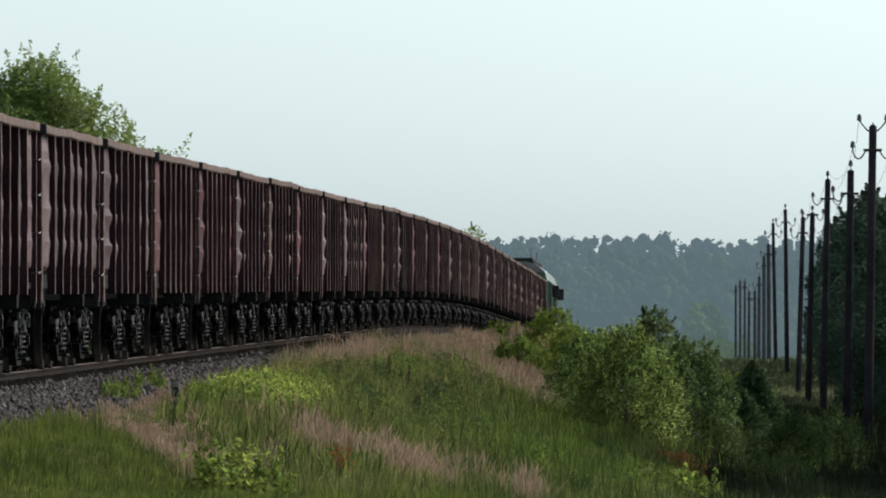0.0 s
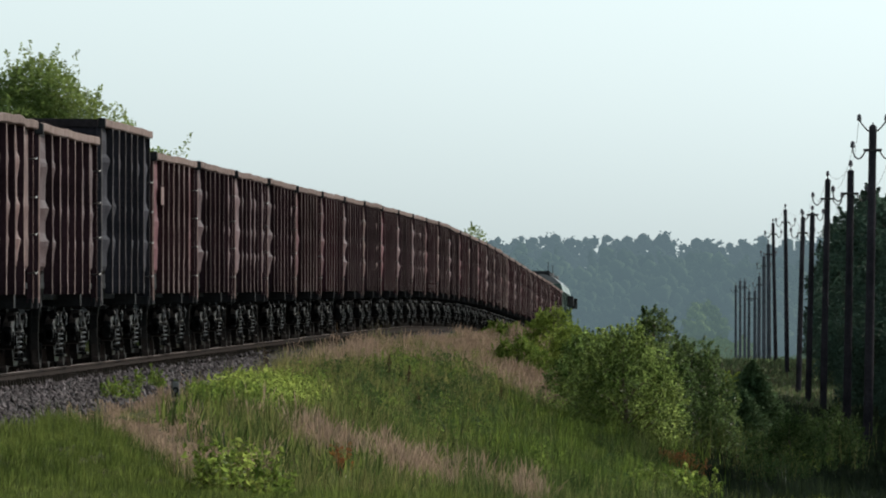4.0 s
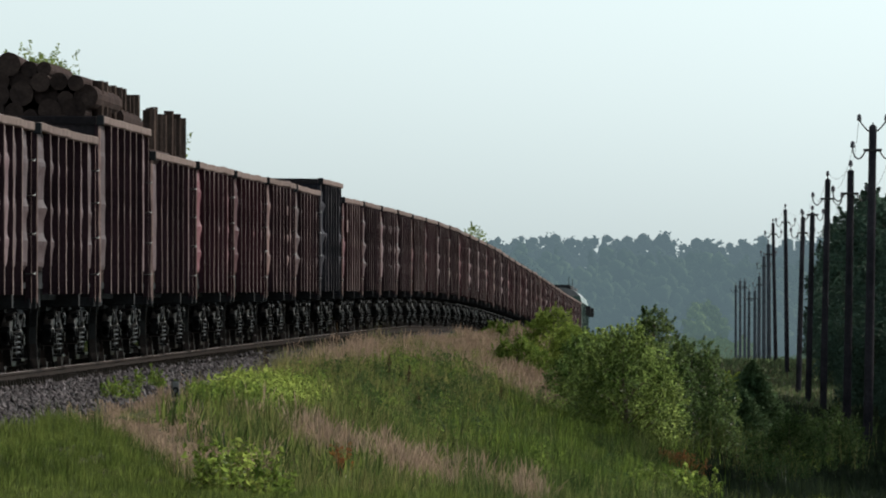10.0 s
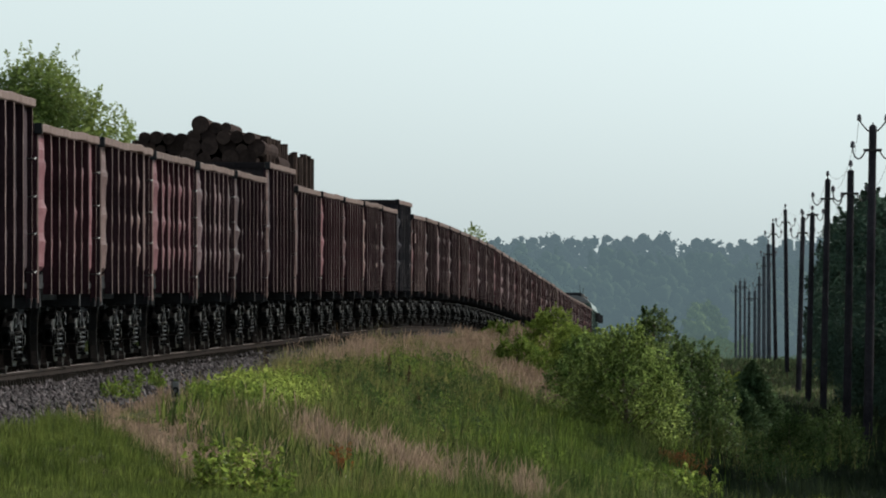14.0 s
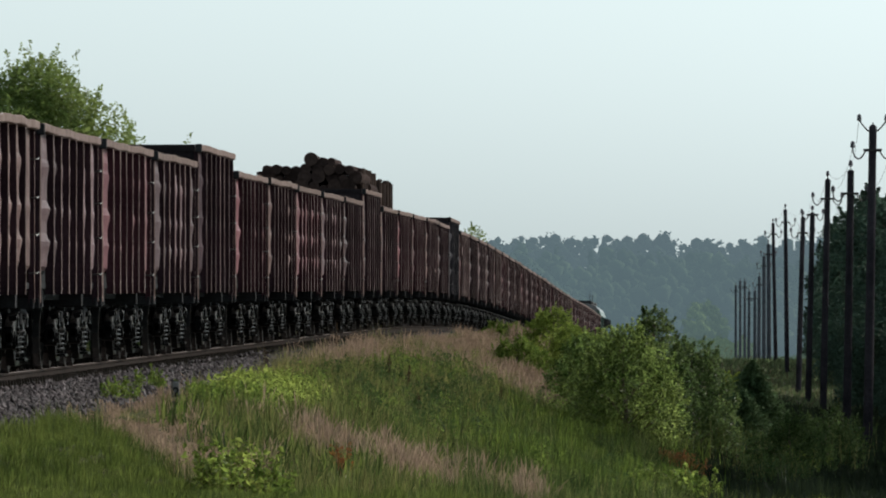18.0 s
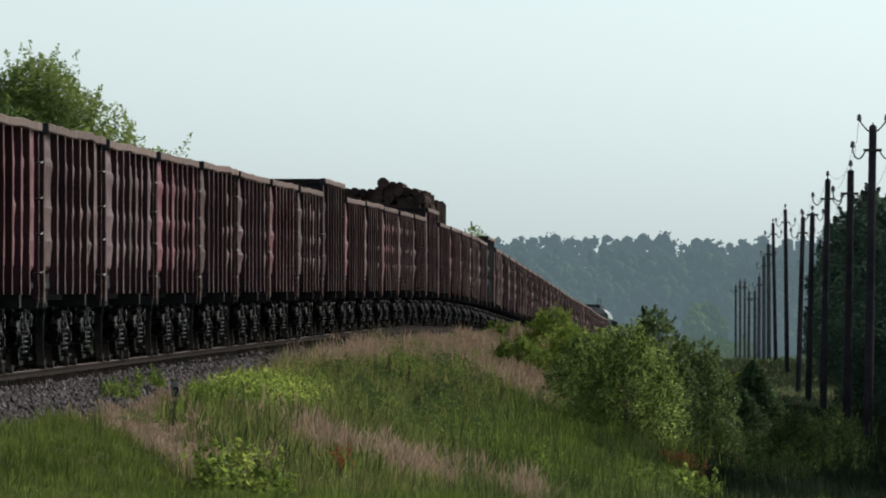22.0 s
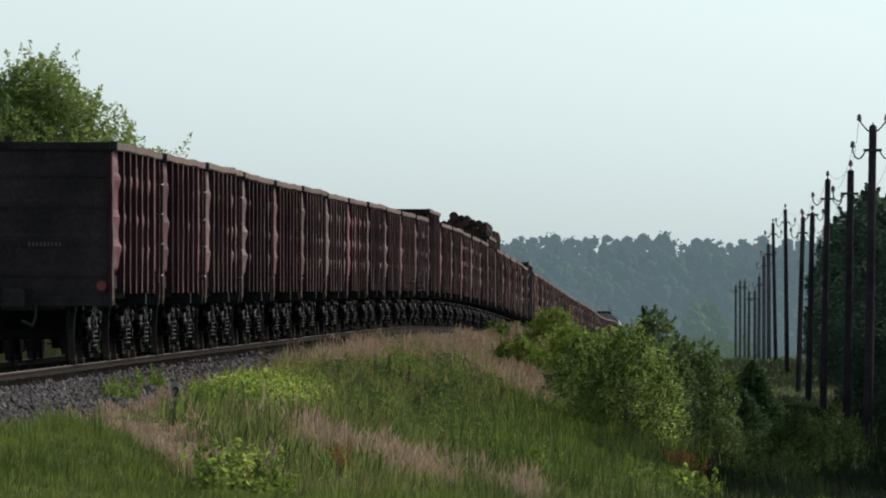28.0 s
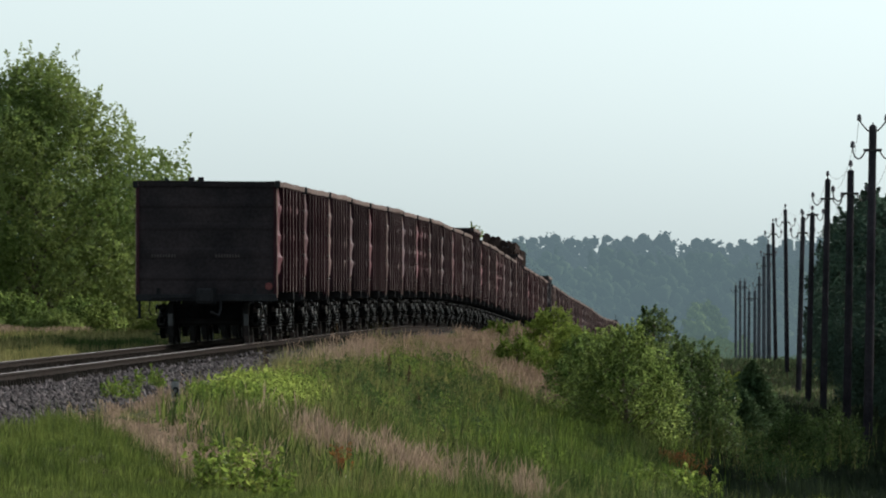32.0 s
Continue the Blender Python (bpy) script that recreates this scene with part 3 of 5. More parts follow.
        me = top_rail_mesh(2.9, seed + q * 3, M["end_shade"], rough)
        part("end_rail", me, None, thing, at=pose(0, q * (HALF - 0.02), top - 0.065, 0, 0, 90))
        bm = bmesh.new()
        box(bm, -1.5, 1.5, q * (HALF - 0.1), q * (HALF + 0.08), 0.92, 1.07, bevel=0.015)
        part("end_beam", bm, M["sill"], thing)
        bm = bmesh.new()
        box(bm, -0.09, 0.09, q * (HALF - 0.2), q * (HALF + 0.42), 0.97, 1.13, bevel=0.03)
        box(bm, -0.19, 0.16, q * (HALF + 0.36), q * (HALF + 0.56), 0.88, 1.2, bevel=0.05)
        sweep(bm, [(0.3, q * (HALF + 0.05), 0.95), (0.32, q * (HALF + 0.25), 0.75), (0.28, q * (HALF + 0.45), 0.62), (0.12, q * (HALF + 0.54), 0.7)], 0.025, 6)
        part("coupler", bm, M["sill"], thing, "cast coupler with brake hose")
        bm = bmesh.new()
        sweep(bm, [(-0.2, q * (HALF + 0.1), 1.0), (-1.12, q * (HALF + 0.1), 0.99), (-1.2, q * (HALF + 0.1), 0.95), (-1.22, q * (HALF + 0.1), 0.72), (-1.17, q * (HALF + 0.1), 0.62)], 0.018, 5)
        part("uncoupling_lever", bm, M["sill"], thing)
    # steps and hand rail at two corners
    for s, q in ((-1, -1),):
        bm = bmesh.new()
        x, y = s * 1.45, q * (HALF - 0.35)
        for dy in (-0.17, 0.17):
            box(bm, x - 0.02, x + 0.02, y + dy - 0.02, y + dy + 0.02, 0.55, 1.1)
        box(bm, x - 0.06, x + 0.06, y - 0.17, y + 0.17, 0.55, 0.58)
        box(bm, x - 0.05, x + 0.05, y - 0.17, y + 0.17, 0.82, 0.845)
        part("step", bm, M["sill"], thing)
    # brake cylinder and reservoir
    bm = bmesh.new()
    bar(bm, (0.75, -1.3, 0.78), (0.75, -0.2, 0.78), 0.17, 10)
    part("air_reservoir", bm, M["sill"], thing)
    bm = bmesh.new()
    bar(bm, (-0.7, 0.4, 0.8), (-0.7, 0.95, 0.8), 0.2, 10)
    bar(bm, (-0.7, 0.95, 0.8), (-0.7, 3.0, 0.85), 0.025, 6)
    part("brake_cylinder", bm, M["sill"], thing)
    bogie(thing, -4.325)
    bogie(thing, 4.325)
    return thing


def add_logs(thing, base, top, seed, front=None):
    """Two bundles of logs heaped above the wagon's sides; front: the height of the bundle ahead."""
    rng = random.Random(seed)
    for lo, hi, high in ((-6.1, -0.15, top), (0.15, 6.1, front or top)):
        level = base
        while level < high:
            x = -1.27 + rng.uniform(0, 0.1)
            while x < 1.2:
                r = rng.choice((0.11, 0.125, 0.135, 0.15, 0.165, 0.185))
                heap = high - 0.46 + 0.33 * math.exp(-((x + r - 0.35) / 0.9) ** 2) + rng.uniform(-0.05, 0.05)
                if level + r < heap:
                    bm = bmesh.new()
                    a = Vector((x + r, lo + rng.uniform(-0.12, 0.2), level + r + rng.uniform(0, 0.04)))
                    b = a + Vector((rng.uniform(-0.05, 0.05), hi - lo - rng.uniform(0.1, 0.5), rng.uniform(-0.03, 0.03)))
                    bar(bm, a, b, r, 14, r * rng.uniform(0.82, 1.0))
                    for f in bm.faces:
                        f.material_index = 1 if len(f.verts) > 4 else 0
                    part("log", bm, (M["log"], M["log_end"]), thing)
                x += 2 * r * 0.99
            level += 0.235


def add_stakes(thing, y0, y1, top, n, seed):
    rng = random.Random(seed)
    for s in (-1, 1):
        for i in range(n):
            y = y0 + (y1 - y0) * (i + 0.5) / n
            bm = bmesh.new()
            r = rng.uniform(0.07, 0.1)
            bar(bm, (s * 1.34, y, 1.3), (s * 1.35 + rng.uniform(-0.03, 0.03), y + rng.uniform(-0.06, 0.06), top + rng.uniform(-0.07, 0.05)), r, 8, r * 0.9)
            part("stake", bm, M["board"], thing, "rough wooden stake")


def section(thing_label):
    """One section of the locomotive, origin at its middle on the rail head."""
    thing = tagged(new("locomotive"), thing_label, "locomotive", "locomotive sections")
    L = 8.2
    prof = [(-1.5, 1.2), (-1.55, 1.5), (-1.55, 3.5), (-1.42, 3.95), (-1.0, 4.32), (-0.45, 4.5), (0.45, 4.5), (1.0, 4.32), (1.42, 3.95), (1.55, 3.5), (1.55, 1.5), (1.5, 1.2)]
    bm = bmesh.new()
    loft(bm, [[(x, y, z) for x, z in prof[:4] + prof[8:]] for y in (-L, L)], closed=True, caps=True)
    part("body", bm, M["green"], thing, "dull green ribbed body side")
    bm = bmesh.new()
    loft(bm, [[(x * 1.004, y, z + 0.01) for x, z in prof[3:9]] for y in (-L, L)], closed=True, caps=True)
    part("roof", bm, M["roof"], thing, "pale grey curved roof")
    for i in range(9):
        bm = bmesh.new()
        box(bm, 1.55, 1.59, -7 + i * 1.7, -6.9 + i * 1.7, 1.5, 3.5)
        part("body_rib", bm, M["green"], thing)
    bm = bmesh.new()
    box(bm, -0.75, 0.75, -5.6, -2.6, 4.4, 4.75, bevel=0.08)
    part("exhaust_housing", bm, M["sill"], thing, "sooty exhaust housing")
    bm = bmesh.new()
    bar(bm, (0, 2.5, 4.45), (0, 2.5, 4.72), 0.85, 16)
    part("fan", bm, M["iron"], thing)
    bm = bmesh.new()
    bar(bm, (0.55, -1.2, 4.4), (0.55, -1.2, 5.35), 0.025, 6)
    part("antenna", bm, M["iron"], thing)
    for s in (-1, 1):
        for y in (5.6, 7.0):
            bm = bmesh.new()
            box(bm, s * 1.55, s * 1.575, y - 0.42, y + 0.42, 2.75, 3.45, bevel=0.01)
            part("window", bm, M["glass"], thing)
        bm = bmesh.new()
        box(bm, s * 1.6, s * 1.98, 6.2, 6.3, 2.7, 3.35, bevel=0.03)
        bar(bm, (s * 1.55, 6.25, 3.2), (s * 1.7, 6.25, 3.2), 0.02, 6)
        part("mirror", bm, M["iron"], thing, "large black wing mirror")
    bm = bmesh.new()
    box(bm, -1.5, 1.5, -L, L, 0.95, 1.2, bevel=0.02)
    box(bm, -1.3, 1.3, -1.8, 1.8, 0.35, 0.95, bevel=0.1)
    part("underframe", bm, M["sill"], thing, "black underframe with fuel tank")
    bogie(thing, -5.0)
    bogie(thing, 5.0)
    return thing


TRAIN = []                                    # (thing, rear coupling, length in wagons)


def build_train():
    red, maroon, brown, rail, black = M["red"], M["maroon"], M["brown"], M["rail_top"], M["black"]
    rust, tan, grey = M["panel_red"], M["panel_tan"], M["panel_grey"]
    plain = "weathered oxide-red open gondola wagon"
    kinds = dict(
        A=gondola(plain + ", greyed sides bulging", 3.48, 1.0, maroon, rail, grey, 0.005, (0.035, 0.065), 0.035, 0.018, 0.024),
        B=gondola(plain + " with dented red corner sheets", 3.48, 2.3, red, rail, rust, 0.0045, (0.015, 0.045), 0.035, 0.014, 0.020),
        C=gondola(plain + " with straight narrow posts", 3.47, 3.7, maroon, rail, tan, 0.0045, (0.0, 0.02), 0.025, 0.018, 0.014),
        D=gondola(plain + ", posts with broad pale edges", 3.47, 4.9, brown, rail, rust, 0.014, (0.0, 0.02), 0.015, 0.024, 0.016),
        E=gondola(plain + ", red sides bulging strongly", 3.48, 6.2, red, rail, rust, 0.005, (0.045, 0.075), 0.03, 0.016, 0.028),
        F=gondola(plain + " with battered top rail", 3.50, 7.3, maroon, rail, tan, 0.005, (0.015, 0.045), 0.04, 0.018, 0.034),
        G=gondola(plain + ", dark and dented", 3.48, 13.7, maroon, rail, grey, 0.004, (0.0, 0.035), 0.045, 0.014, 0.022),
    )
    tall = gondola("tall dark gondola wagon with high sides", 3.79, 8.1, black, rail, black, 0.005, (0.02, 0.045), 0.04, 0.012, 0.012, M["sunlit_black"])
    tall_dark = gondola("tall dark maroon gondola wagon with high sides", 3.80, 9.4, maroon, rail, maroon, 0.004, (0.0, 0.03), 0.03, 0.016, 0.012)
    logs = gondola("tall gondola wagon heaped with sawn logs", 3.82, 10.2, maroon, rail, grey, 0.006, (0.0, 0.025), 0.02, 0.026, 0.006)
    add_logs(logs, 3.0, 4.74, 121, 4.36)
    add_stakes(logs, -5.2, 6.0, 4.35, 9, 2)
    stakes = gondola("gondola wagon with logs held by tall stakes", 3.47, 11.6, maroon, rail, grey, 0.004, (0.0, 0.012), 0.008, 0.03, 0.006)
    add_logs(stakes, 3.0, 3.8, 6)
    add_stakes(stakes, -6.0, 6.0, 4.22, 13, 3)
    tail = gondola("last oxide-red gondola wagon, carrying a red tail disc", 3.48, 12.9, red, rail, rust, 0.007, (0.01, 0.045), 0.04, 0.02, 0.016)
    bm = bmesh.new()
    bar(bm, (1.33, -HALF - 0.06, 1.24), (1.33, -HALF - 0.09, 1.24), 0.078, 20)
    part("tail_disc", bm, M["disc"], tail, "round red tail disc")
    for x0 in (-1.17, 0.19):
        bm = bmesh.new()
        for k in range(9):
            box(bm, x0 + k * 0.06, x0 + k * 0.06 + 0.034, -HALF - 0.055, -HALF - 0.05, 1.85, 1.92)
        part("stencil_bar", bm, M["white"], tail, "faded white stencil bars")
    bm = bmesh.new()
    for x in (-0.32, -0.12):
        box(bm, x - 0.06, x + 0.06, -HALF - 0.02, -HALF + 0.1, 3.46, 3.56, bevel=0.01)
    part("lifting_lug", bm, M["sill"], tail)
    special = {-27: tail, -3: tall, -9: logs, -8: stakes, -15: tall_dark}
    order = "BFGBFAEFGBA" + "BFEAG" + "BBFG" + "DG" + "AGDBGFBGABFGBCBGFDBGBCABGFBGBC"
    rest = iter(order)
    used = set()
    for k in range(-27, 29):
        if k in special:
            ob = special[k]
        else:
            i = next(rest)
            ob = kinds[i] if i not in used else copy_thing(kinds[i], Matrix())
            used.add(i)
        TRAIN.append((ob, k, 1.0))
        if k == -2:
            marked = ob
    bm = bmesh.new()
    box(bm, 1.552, 1.566, -5.1, -4.25, 2.6, 2.9, bevel=0.004)
    part("plate", bm, M["sunlit_pale"], marked, "blank pale plate fixed to the side")
    first = section("dull green diesel locomotive section with pale roof")
    TRAIN.append((first, 29, 1.22))
    TRAIN.append((copy_thing(first, Matrix()), 30.22, 1.22))


build_train()


# ---- plants ----
def blades(name, u, d, height, width, mat, lean=0.35, plume=0.0, seed=0, droop=0.5, simple=False):
    """Blades of grass, one a point: each a bent tapering strip; plume > 0 gives each a feathery head of that width."""
    rng = np.random.default_rng(seed)
    n = len(u)
    base = np.stack([-10.89 + SLOPE * d + u, d, ground_z(u, d) - 0.03], -1)
    az, face = rng.uniform(0, 2 * np.pi, n), rng.uniform(-0.9, 0.9, n)
    amount = np.abs(rng.normal(0, lean, n))
    way = np.stack([np.cos(az) * amount, np.sin(az) * amount, np.ones(n)], -1)
    way /= np.linalg.norm(way, axis=1)[:, None]
    side = np.stack([np.cos(face), np.sin(face), np.zeros(n)], -1) * (width / 2)[:, None]
    out = np.stack([np.cos(az), np.sin(az), np.zeros(n)], -1)
    h = height[:, None]
    mid = base + way * h * 0.55
    tip = base + way * h + out * h * droop * amount[:, None] - np.array([0, 0, 1]) * h * 0.25 * droop * amount[:, None]
    if plume:
        neck = base + way * h * 0.72
        head = np.stack([np.cos(face), np.sin(face), np.zeros(n)], -1) * (plume * rng.uniform(0.6, 1.3, n) / 2)[:, None]
        belly = neck * 0.55 + tip * 0.45
        v = np.stack([base - side, base + side, neck + side * 0.5, neck - side * 0.5, belly - head, belly + head, tip], 1)
        f = np.array([(0, 1, 2), (0, 2, 3), (3, 2, 5), (3, 5, 4), (4, 5, 6)])
    elif simple:
        v = np.stack([base - side, base + side, tip], 1)
        f = np.array([(0, 1, 2)])
    else:
        v = np.stack([base - side, base + side, mid + side * 0.8, mid - side * 0.8, tip], 1)
        f = np.array([(0, 1, 2), (0, 2, 3), (3, 2, 4)])
    k = v.shape[1]
    faces = (f[None] + (np.arange(n) * k)[:, None, None]).reshape(-1, 3)
    return new(name, raw_mesh(name, v.reshape(-1, 3), faces, mat))


def leafy(centres, size, rng, flat=0.6):
    """Small bent leaves (two triangles each) round the given centres."""
    n = len(centres)
    a = rng.normal(size=(n, 3))
    a[:, 2] *= flat
    a /= np.linalg.norm(a, axis=1)[:, None]
    b = np.cross(a, rng.normal(size=(n, 3)))
    b /= np.linalg.norm(b, axis=1)[:, None] + 1e-9
    s = size[:, None]
    bend = np.cross(a, b) * s * 0.22
    v = np.stack([centres - a * s, centres + b * s * 0.5 + bend, centres + a * s, centres - b * s * 0.5 + bend], 1)
    f = np.array([(0, 1, 2), (0, 2, 3)])
    return v.reshape(-1, 3), (f[None] + (np.arange(n) * 4)[:, None, None]).reshape(-1, 3)


def value_noise(u, d, scale, seed):
    """Smooth patches in plan, 0 to 1."""
    rng = np.random.default_rng(seed)
    a = np.zeros(np.shape(u))
    for k in range(5):
        q, p, w = rng.uniform(0, 2 * np.pi), rng.uniform(0, 2 * np.pi), rng.uniform(0.6, 1.6) / scale
        a = a + np.sin(2 * np.pi * w * (np.cos(q) * u + 0.22 * np.sin(q) * d) + p)
    return 0.5 + 0.25 * a


def blob(u, d, cu, cd, ru, rd):
    return np.exp(-(((u - cu) / ru) ** 2 + ((d - cd) / rd) ** 2))


def build_grass():
    rng = np.random.default_rng(21)
    n = 1250000
    d = 62 + (335 - 62) * rng.random(n) ** 1.25
    u = rng.uniform(2.75, 16.0, n)
    x = track_x(d) + u
    keep = (np.abs(x) < 0.0446 * d * 1.12 + 0.5)
    u, d = u[keep], d[keep]
    # most blades stand in tussocks
    cu, cd = np.floor(u / 0.34), np.floor(d / 1.1)
    jit = np.sin(cu * 12.9898 + cd * 78.233) * 43758.5453
    jit2 = np.sin(cu * 39.346 + cd * 11.135) * 24634.6345
    jit, jit2 = jit - np.floor(jit), jit2 - np.floor(jit2)
    pull = np.where(rng.random(len(u)) < 0.65, 0.5, 0.0)
    u = u + pull * ((cu + 0.2 + 0.6 * jit) * 0.34 - u)
    d = d + pull * ((cd + 0.2 + 0.6 * jit2) * 1.1 - d)
    tussock = 0.62 + 0.45 * jit * jit2 + 0.3 * jit
    # plan of the cover: dry strips, half-dry verge, weeds, green everywhere else
    brow = d + 4 * (u - 3)
    lawn = 1 - smooth(118, 122, brow + 3 * (value_noise(u, d, 0.9, 31) - 0.5))
    strip = np.exp(-((brow - 128) / 5.5) ** 2) * smooth(2.5, 2.9, u) * (1 - smooth(4.9, 5.8, u))
    trodden = np.maximum.reduce([blob(u, d, 3.1, 127, 0.45, 6), blob(u, d, 3.7, 125, 0.45, 4), blob(u, d, 4.2, 124, 0.45, 4), 0.9 * blob(u, d, 4.7, 128, 0.4, 5), 0.8 * blob(u, d, 2.9, 138, 0.4, 9)])
    bare = blob(u, d, 3.45, 134.5, 0.45, 6)
    dry = np.maximum.reduce([
        trodden, 1.2 * strip, 0.75 * blob(u, d, 3.1, 131, 0.6, 5), 0.4 * blob(u, d, 4.3, 141, 0.4, 5), blob(u, d, 5.0, 144, 0.4, 4), 1.1 * blob(u, d, 5.6, 143, 0.45, 4), 1.15 * blob(u, d, 6.2, 143, 0.45, 4), 1.15 * blob(u, d, 6.8, 145, 0.45, 4), 1.05 * blob(u, d, 7.4, 146, 0.45, 4), 0.8 * blob(u, d, 8.0, 147, 0.4, 4),
        1.0 * blob(u, d, 3.7, 270, 1.3, 42), 1.0 * blob(u, d, 5.5, 268, 1.4, 30), 0.9 * blob(u, d, 3.2, 212, 0.6, 24), 1.1 * blob(u, d, 6.5, 246, 0.8, 16), blob(u, d, 7.1, 230, 0.5, 9)])
    dry = dry * (0.5 + 0.95 * value_noise(u, d, 1.7, 3))
    half = np.maximum.reduce([blob(u, d, 3.3, 165, 0.8, 45), 0.8 * blob(u, d, 3.3, 140, 0.7, 18), 0.7 * blob(u, d, 4.3, 220, 1.3, 40), 0.5 * blob(u, d, 6.4, 124, 2.0, 8)]) * (0.5 + 0.8 * value_noise(u, d, 1.5, 5))
    clear = blob(u, d, 3.26, 138, 0.14, 3)
    weedy = np.maximum(blob(u, d, 3.75, 155, 0.6, 10), blob(u, d, 3.7, 147, 0.7, 6))
    # zone with more dark tussocks, painting shade among the reeds
    deep = blob(u, d, 8.0, 168, 1.6, 22)
    pick = rng.random(len(u))
    verge = smooth(2.6 - 0.3 * smooth(122, 128, d) * (1 - smooth(146, 156, d)), 3.2, u)
    is_dry = (pick < 0.8 * np.clip(dry * 1.5 - 0.25, 0, 1)) & (lawn < 0.5)
    is_half = ~is_dry & (rng.random(len(u)) < np.clip(0.2 * (1 - 0.8 * smooth(6.3, 7.8, u)) * (0.3 + 0.7 * smooth(108, 122, d)) + half, 0, 0.9)) & (lawn < 0.5)
    ok = (rng.random(len(u)) < 0.12 + 0.88 * verge) & (clear < 0.75)
    is_lawn = (lawn >= 0.5) & (u > 2.8)
    is_g = ~is_dry & ~is_half & (lawn < 0.5)
    lush = value_noise(u, d, 3.0, 8)
    hue = (jit * 7.31 + jit2 * 3.77) % 1.0 * 0.6 + 0.4 * value_noise(u, d, 1.3, 51) + 0.12 * (rng.random(len(u)) - 0.5) - 0.22 * deep
    # the trodden level near the camera carries short grass
    short = (1 - 0.55 * (1 - smooth(105, 115, d + 0.6 * (u - 4)))) * (1 - 0.58 * np.clip(trodden * 1.5, 0, 1)) * (1 - 0.66 * np.clip(bare * 1.5, 0, 1)) * (1 - 0.55 * np.clip(strip * 1.4, 0, 1)) * (1 - 0.55 * weedy) * (0.7 + 0.45 * value_noise(u, d, 0.7, 14)) * tussock * (1 + 0.15 * smooth(6, 7.5, u) * smooth(135, 150, d))

    short = short * (1 - 0.48 * smooth(225, 262, d) * (1 - smooth(4.6, 5.6, u)))

    def sel(m):
        m = m & ok
        return u[m], d[m], rng.random(m.sum()), lush[m], short[m]

    # where the near-black plants paint shade over the ditch floor
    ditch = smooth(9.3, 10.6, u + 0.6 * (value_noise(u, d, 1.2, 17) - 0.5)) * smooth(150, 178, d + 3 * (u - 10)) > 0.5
    for k, (low, cat, kind, h0, h1, w0, w1, mat, label) in enumerate((
            (is_g & ~ditch & (hue >= 0.3) & (hue < 0.76), "grass", "grass", 0.17, 0.36, 0.007, 0.009, "grass", "long green meadow grass on the embankment"),
            (is_g & ~ditch & (hue < 0.3), "grass", "grass", 0.15, 0.34, 0.008, 0.010, "grass_dark", "deep green tussocks of grass on the embankment"),
            (is_g & ~ditch & (hue >= 0.76), "grass", "grass", 0.17, 0.40, 0.007, 0.009, "grass_pale", "yellow-green tussocks of grass on the embankment"),
            (is_lawn, "lawn_grass", "grass", 0.2, 0.22, 0.007, 0.008, "lawn", "fresh even green grass on the trodden level"),
            (is_half & ~ditch, "verge_grass", "grass", 0.19, 0.36, 0.006, 0.008, "olive", "half-dry olive grass along the track"),
            (~is_dry & ditch & (pick > 0.7), "ditch_herbs", "herbs", 0.1, 0.22, 0.02, 0.03, "shade_herb", "ditch herbs in near-black green, the shade painted in"))):
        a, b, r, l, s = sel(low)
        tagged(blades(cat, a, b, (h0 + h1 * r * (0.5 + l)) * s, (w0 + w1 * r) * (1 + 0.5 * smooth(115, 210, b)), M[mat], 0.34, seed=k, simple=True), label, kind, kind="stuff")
    a, b, r, l, s = sel(is_dry & (rng.random(len(u)) < 0.6 + 0.4 * np.clip(strip + bare, 0, 1)) & ~ditch)
    tagged(blades("plume_grass", a, b, (0.38 + 0.36 * r) * np.minimum(s, 1.15), 0.005 + 0.004 * r, M["straw"], 0.2, plume=0.016, seed=3), "dry pinkish plume grass in seed", "grass", kind="stuff")
    for n, mat, seed, label in ((15000, "grass_pale", 13, "broad pale blades among the slope grass"), (12000, "grass_dark", 14, "broad dark blades among the slope grass"), (4500, "weed", 15, "bright broad blades among the slope grass")):
        b = 122 + 125 * rng.random(n)
        a = 3.5 + 6.3 * rng.random(n)
        keep = (value_noise(a, b, 0.8, seed) > 0.42) & (b + 4 * (a - 3) > 132)
        a, b = a[keep], b[keep]
        r = rng.random(len(a))
        tagged(blades("broad_grass", a, b, 0.24 + 0.3 * r, 0.016 + 0.014 * r, M[mat], 0.22, seed=seed), label, "grass", kind="stuff")
    n = 26000
    b = rng.uniform(166, 246, n)
    a = 8.3 + (b - 205) * 0.012 + rng.normal(0, 0.85, n)
    r = rng.random(n)
    tagged(blades("reeds", a, b, 0.42 + 0.4 * r * value_noise(a, b, 1.0, 41), 0.011 + 0.012 * r, M["reed"], 0.16, seed=9), "tall lush green reed grass at the slope's foot", "reeds", kind="stuff")
    # far side of the track, and the open ground beyond
    n = 110000
    d = 150 + 300 * rng.random(n) ** 1.3
    u = -rng.uniform(2.9, 14, n)
    x = track_x(d) + u
    keep = np.abs(x) < 0.0446 * d * 1.15 + 1
    u, d = u[keep], d[keep]
    r = rng.random(len(u))
    m = value_noise(u, d, 4, 9) + 0.25 * smooth(-4, -6, u) > 0.62
    # dark grass colour here paints the train's shadow wider
    tagged(blades("grass", u[~m], d[~m], 0.08 + 0.16 * r[~m], 0.012 + 0.01 * r[~m], M["grass_dark"], 0.3, seed=5), "short grass beyond the track, darkened as if in shadow", "grass", kind="stuff")
    tagged(blades("verge_grass", u[m], d[m], 0.1 + 0.2 * r[m], 0.010 + 0.008 * r[m], M["olive"], 0.3, seed=6), "half-dry grass beyond the track", "grass", kind="stuff")
    n = 9000
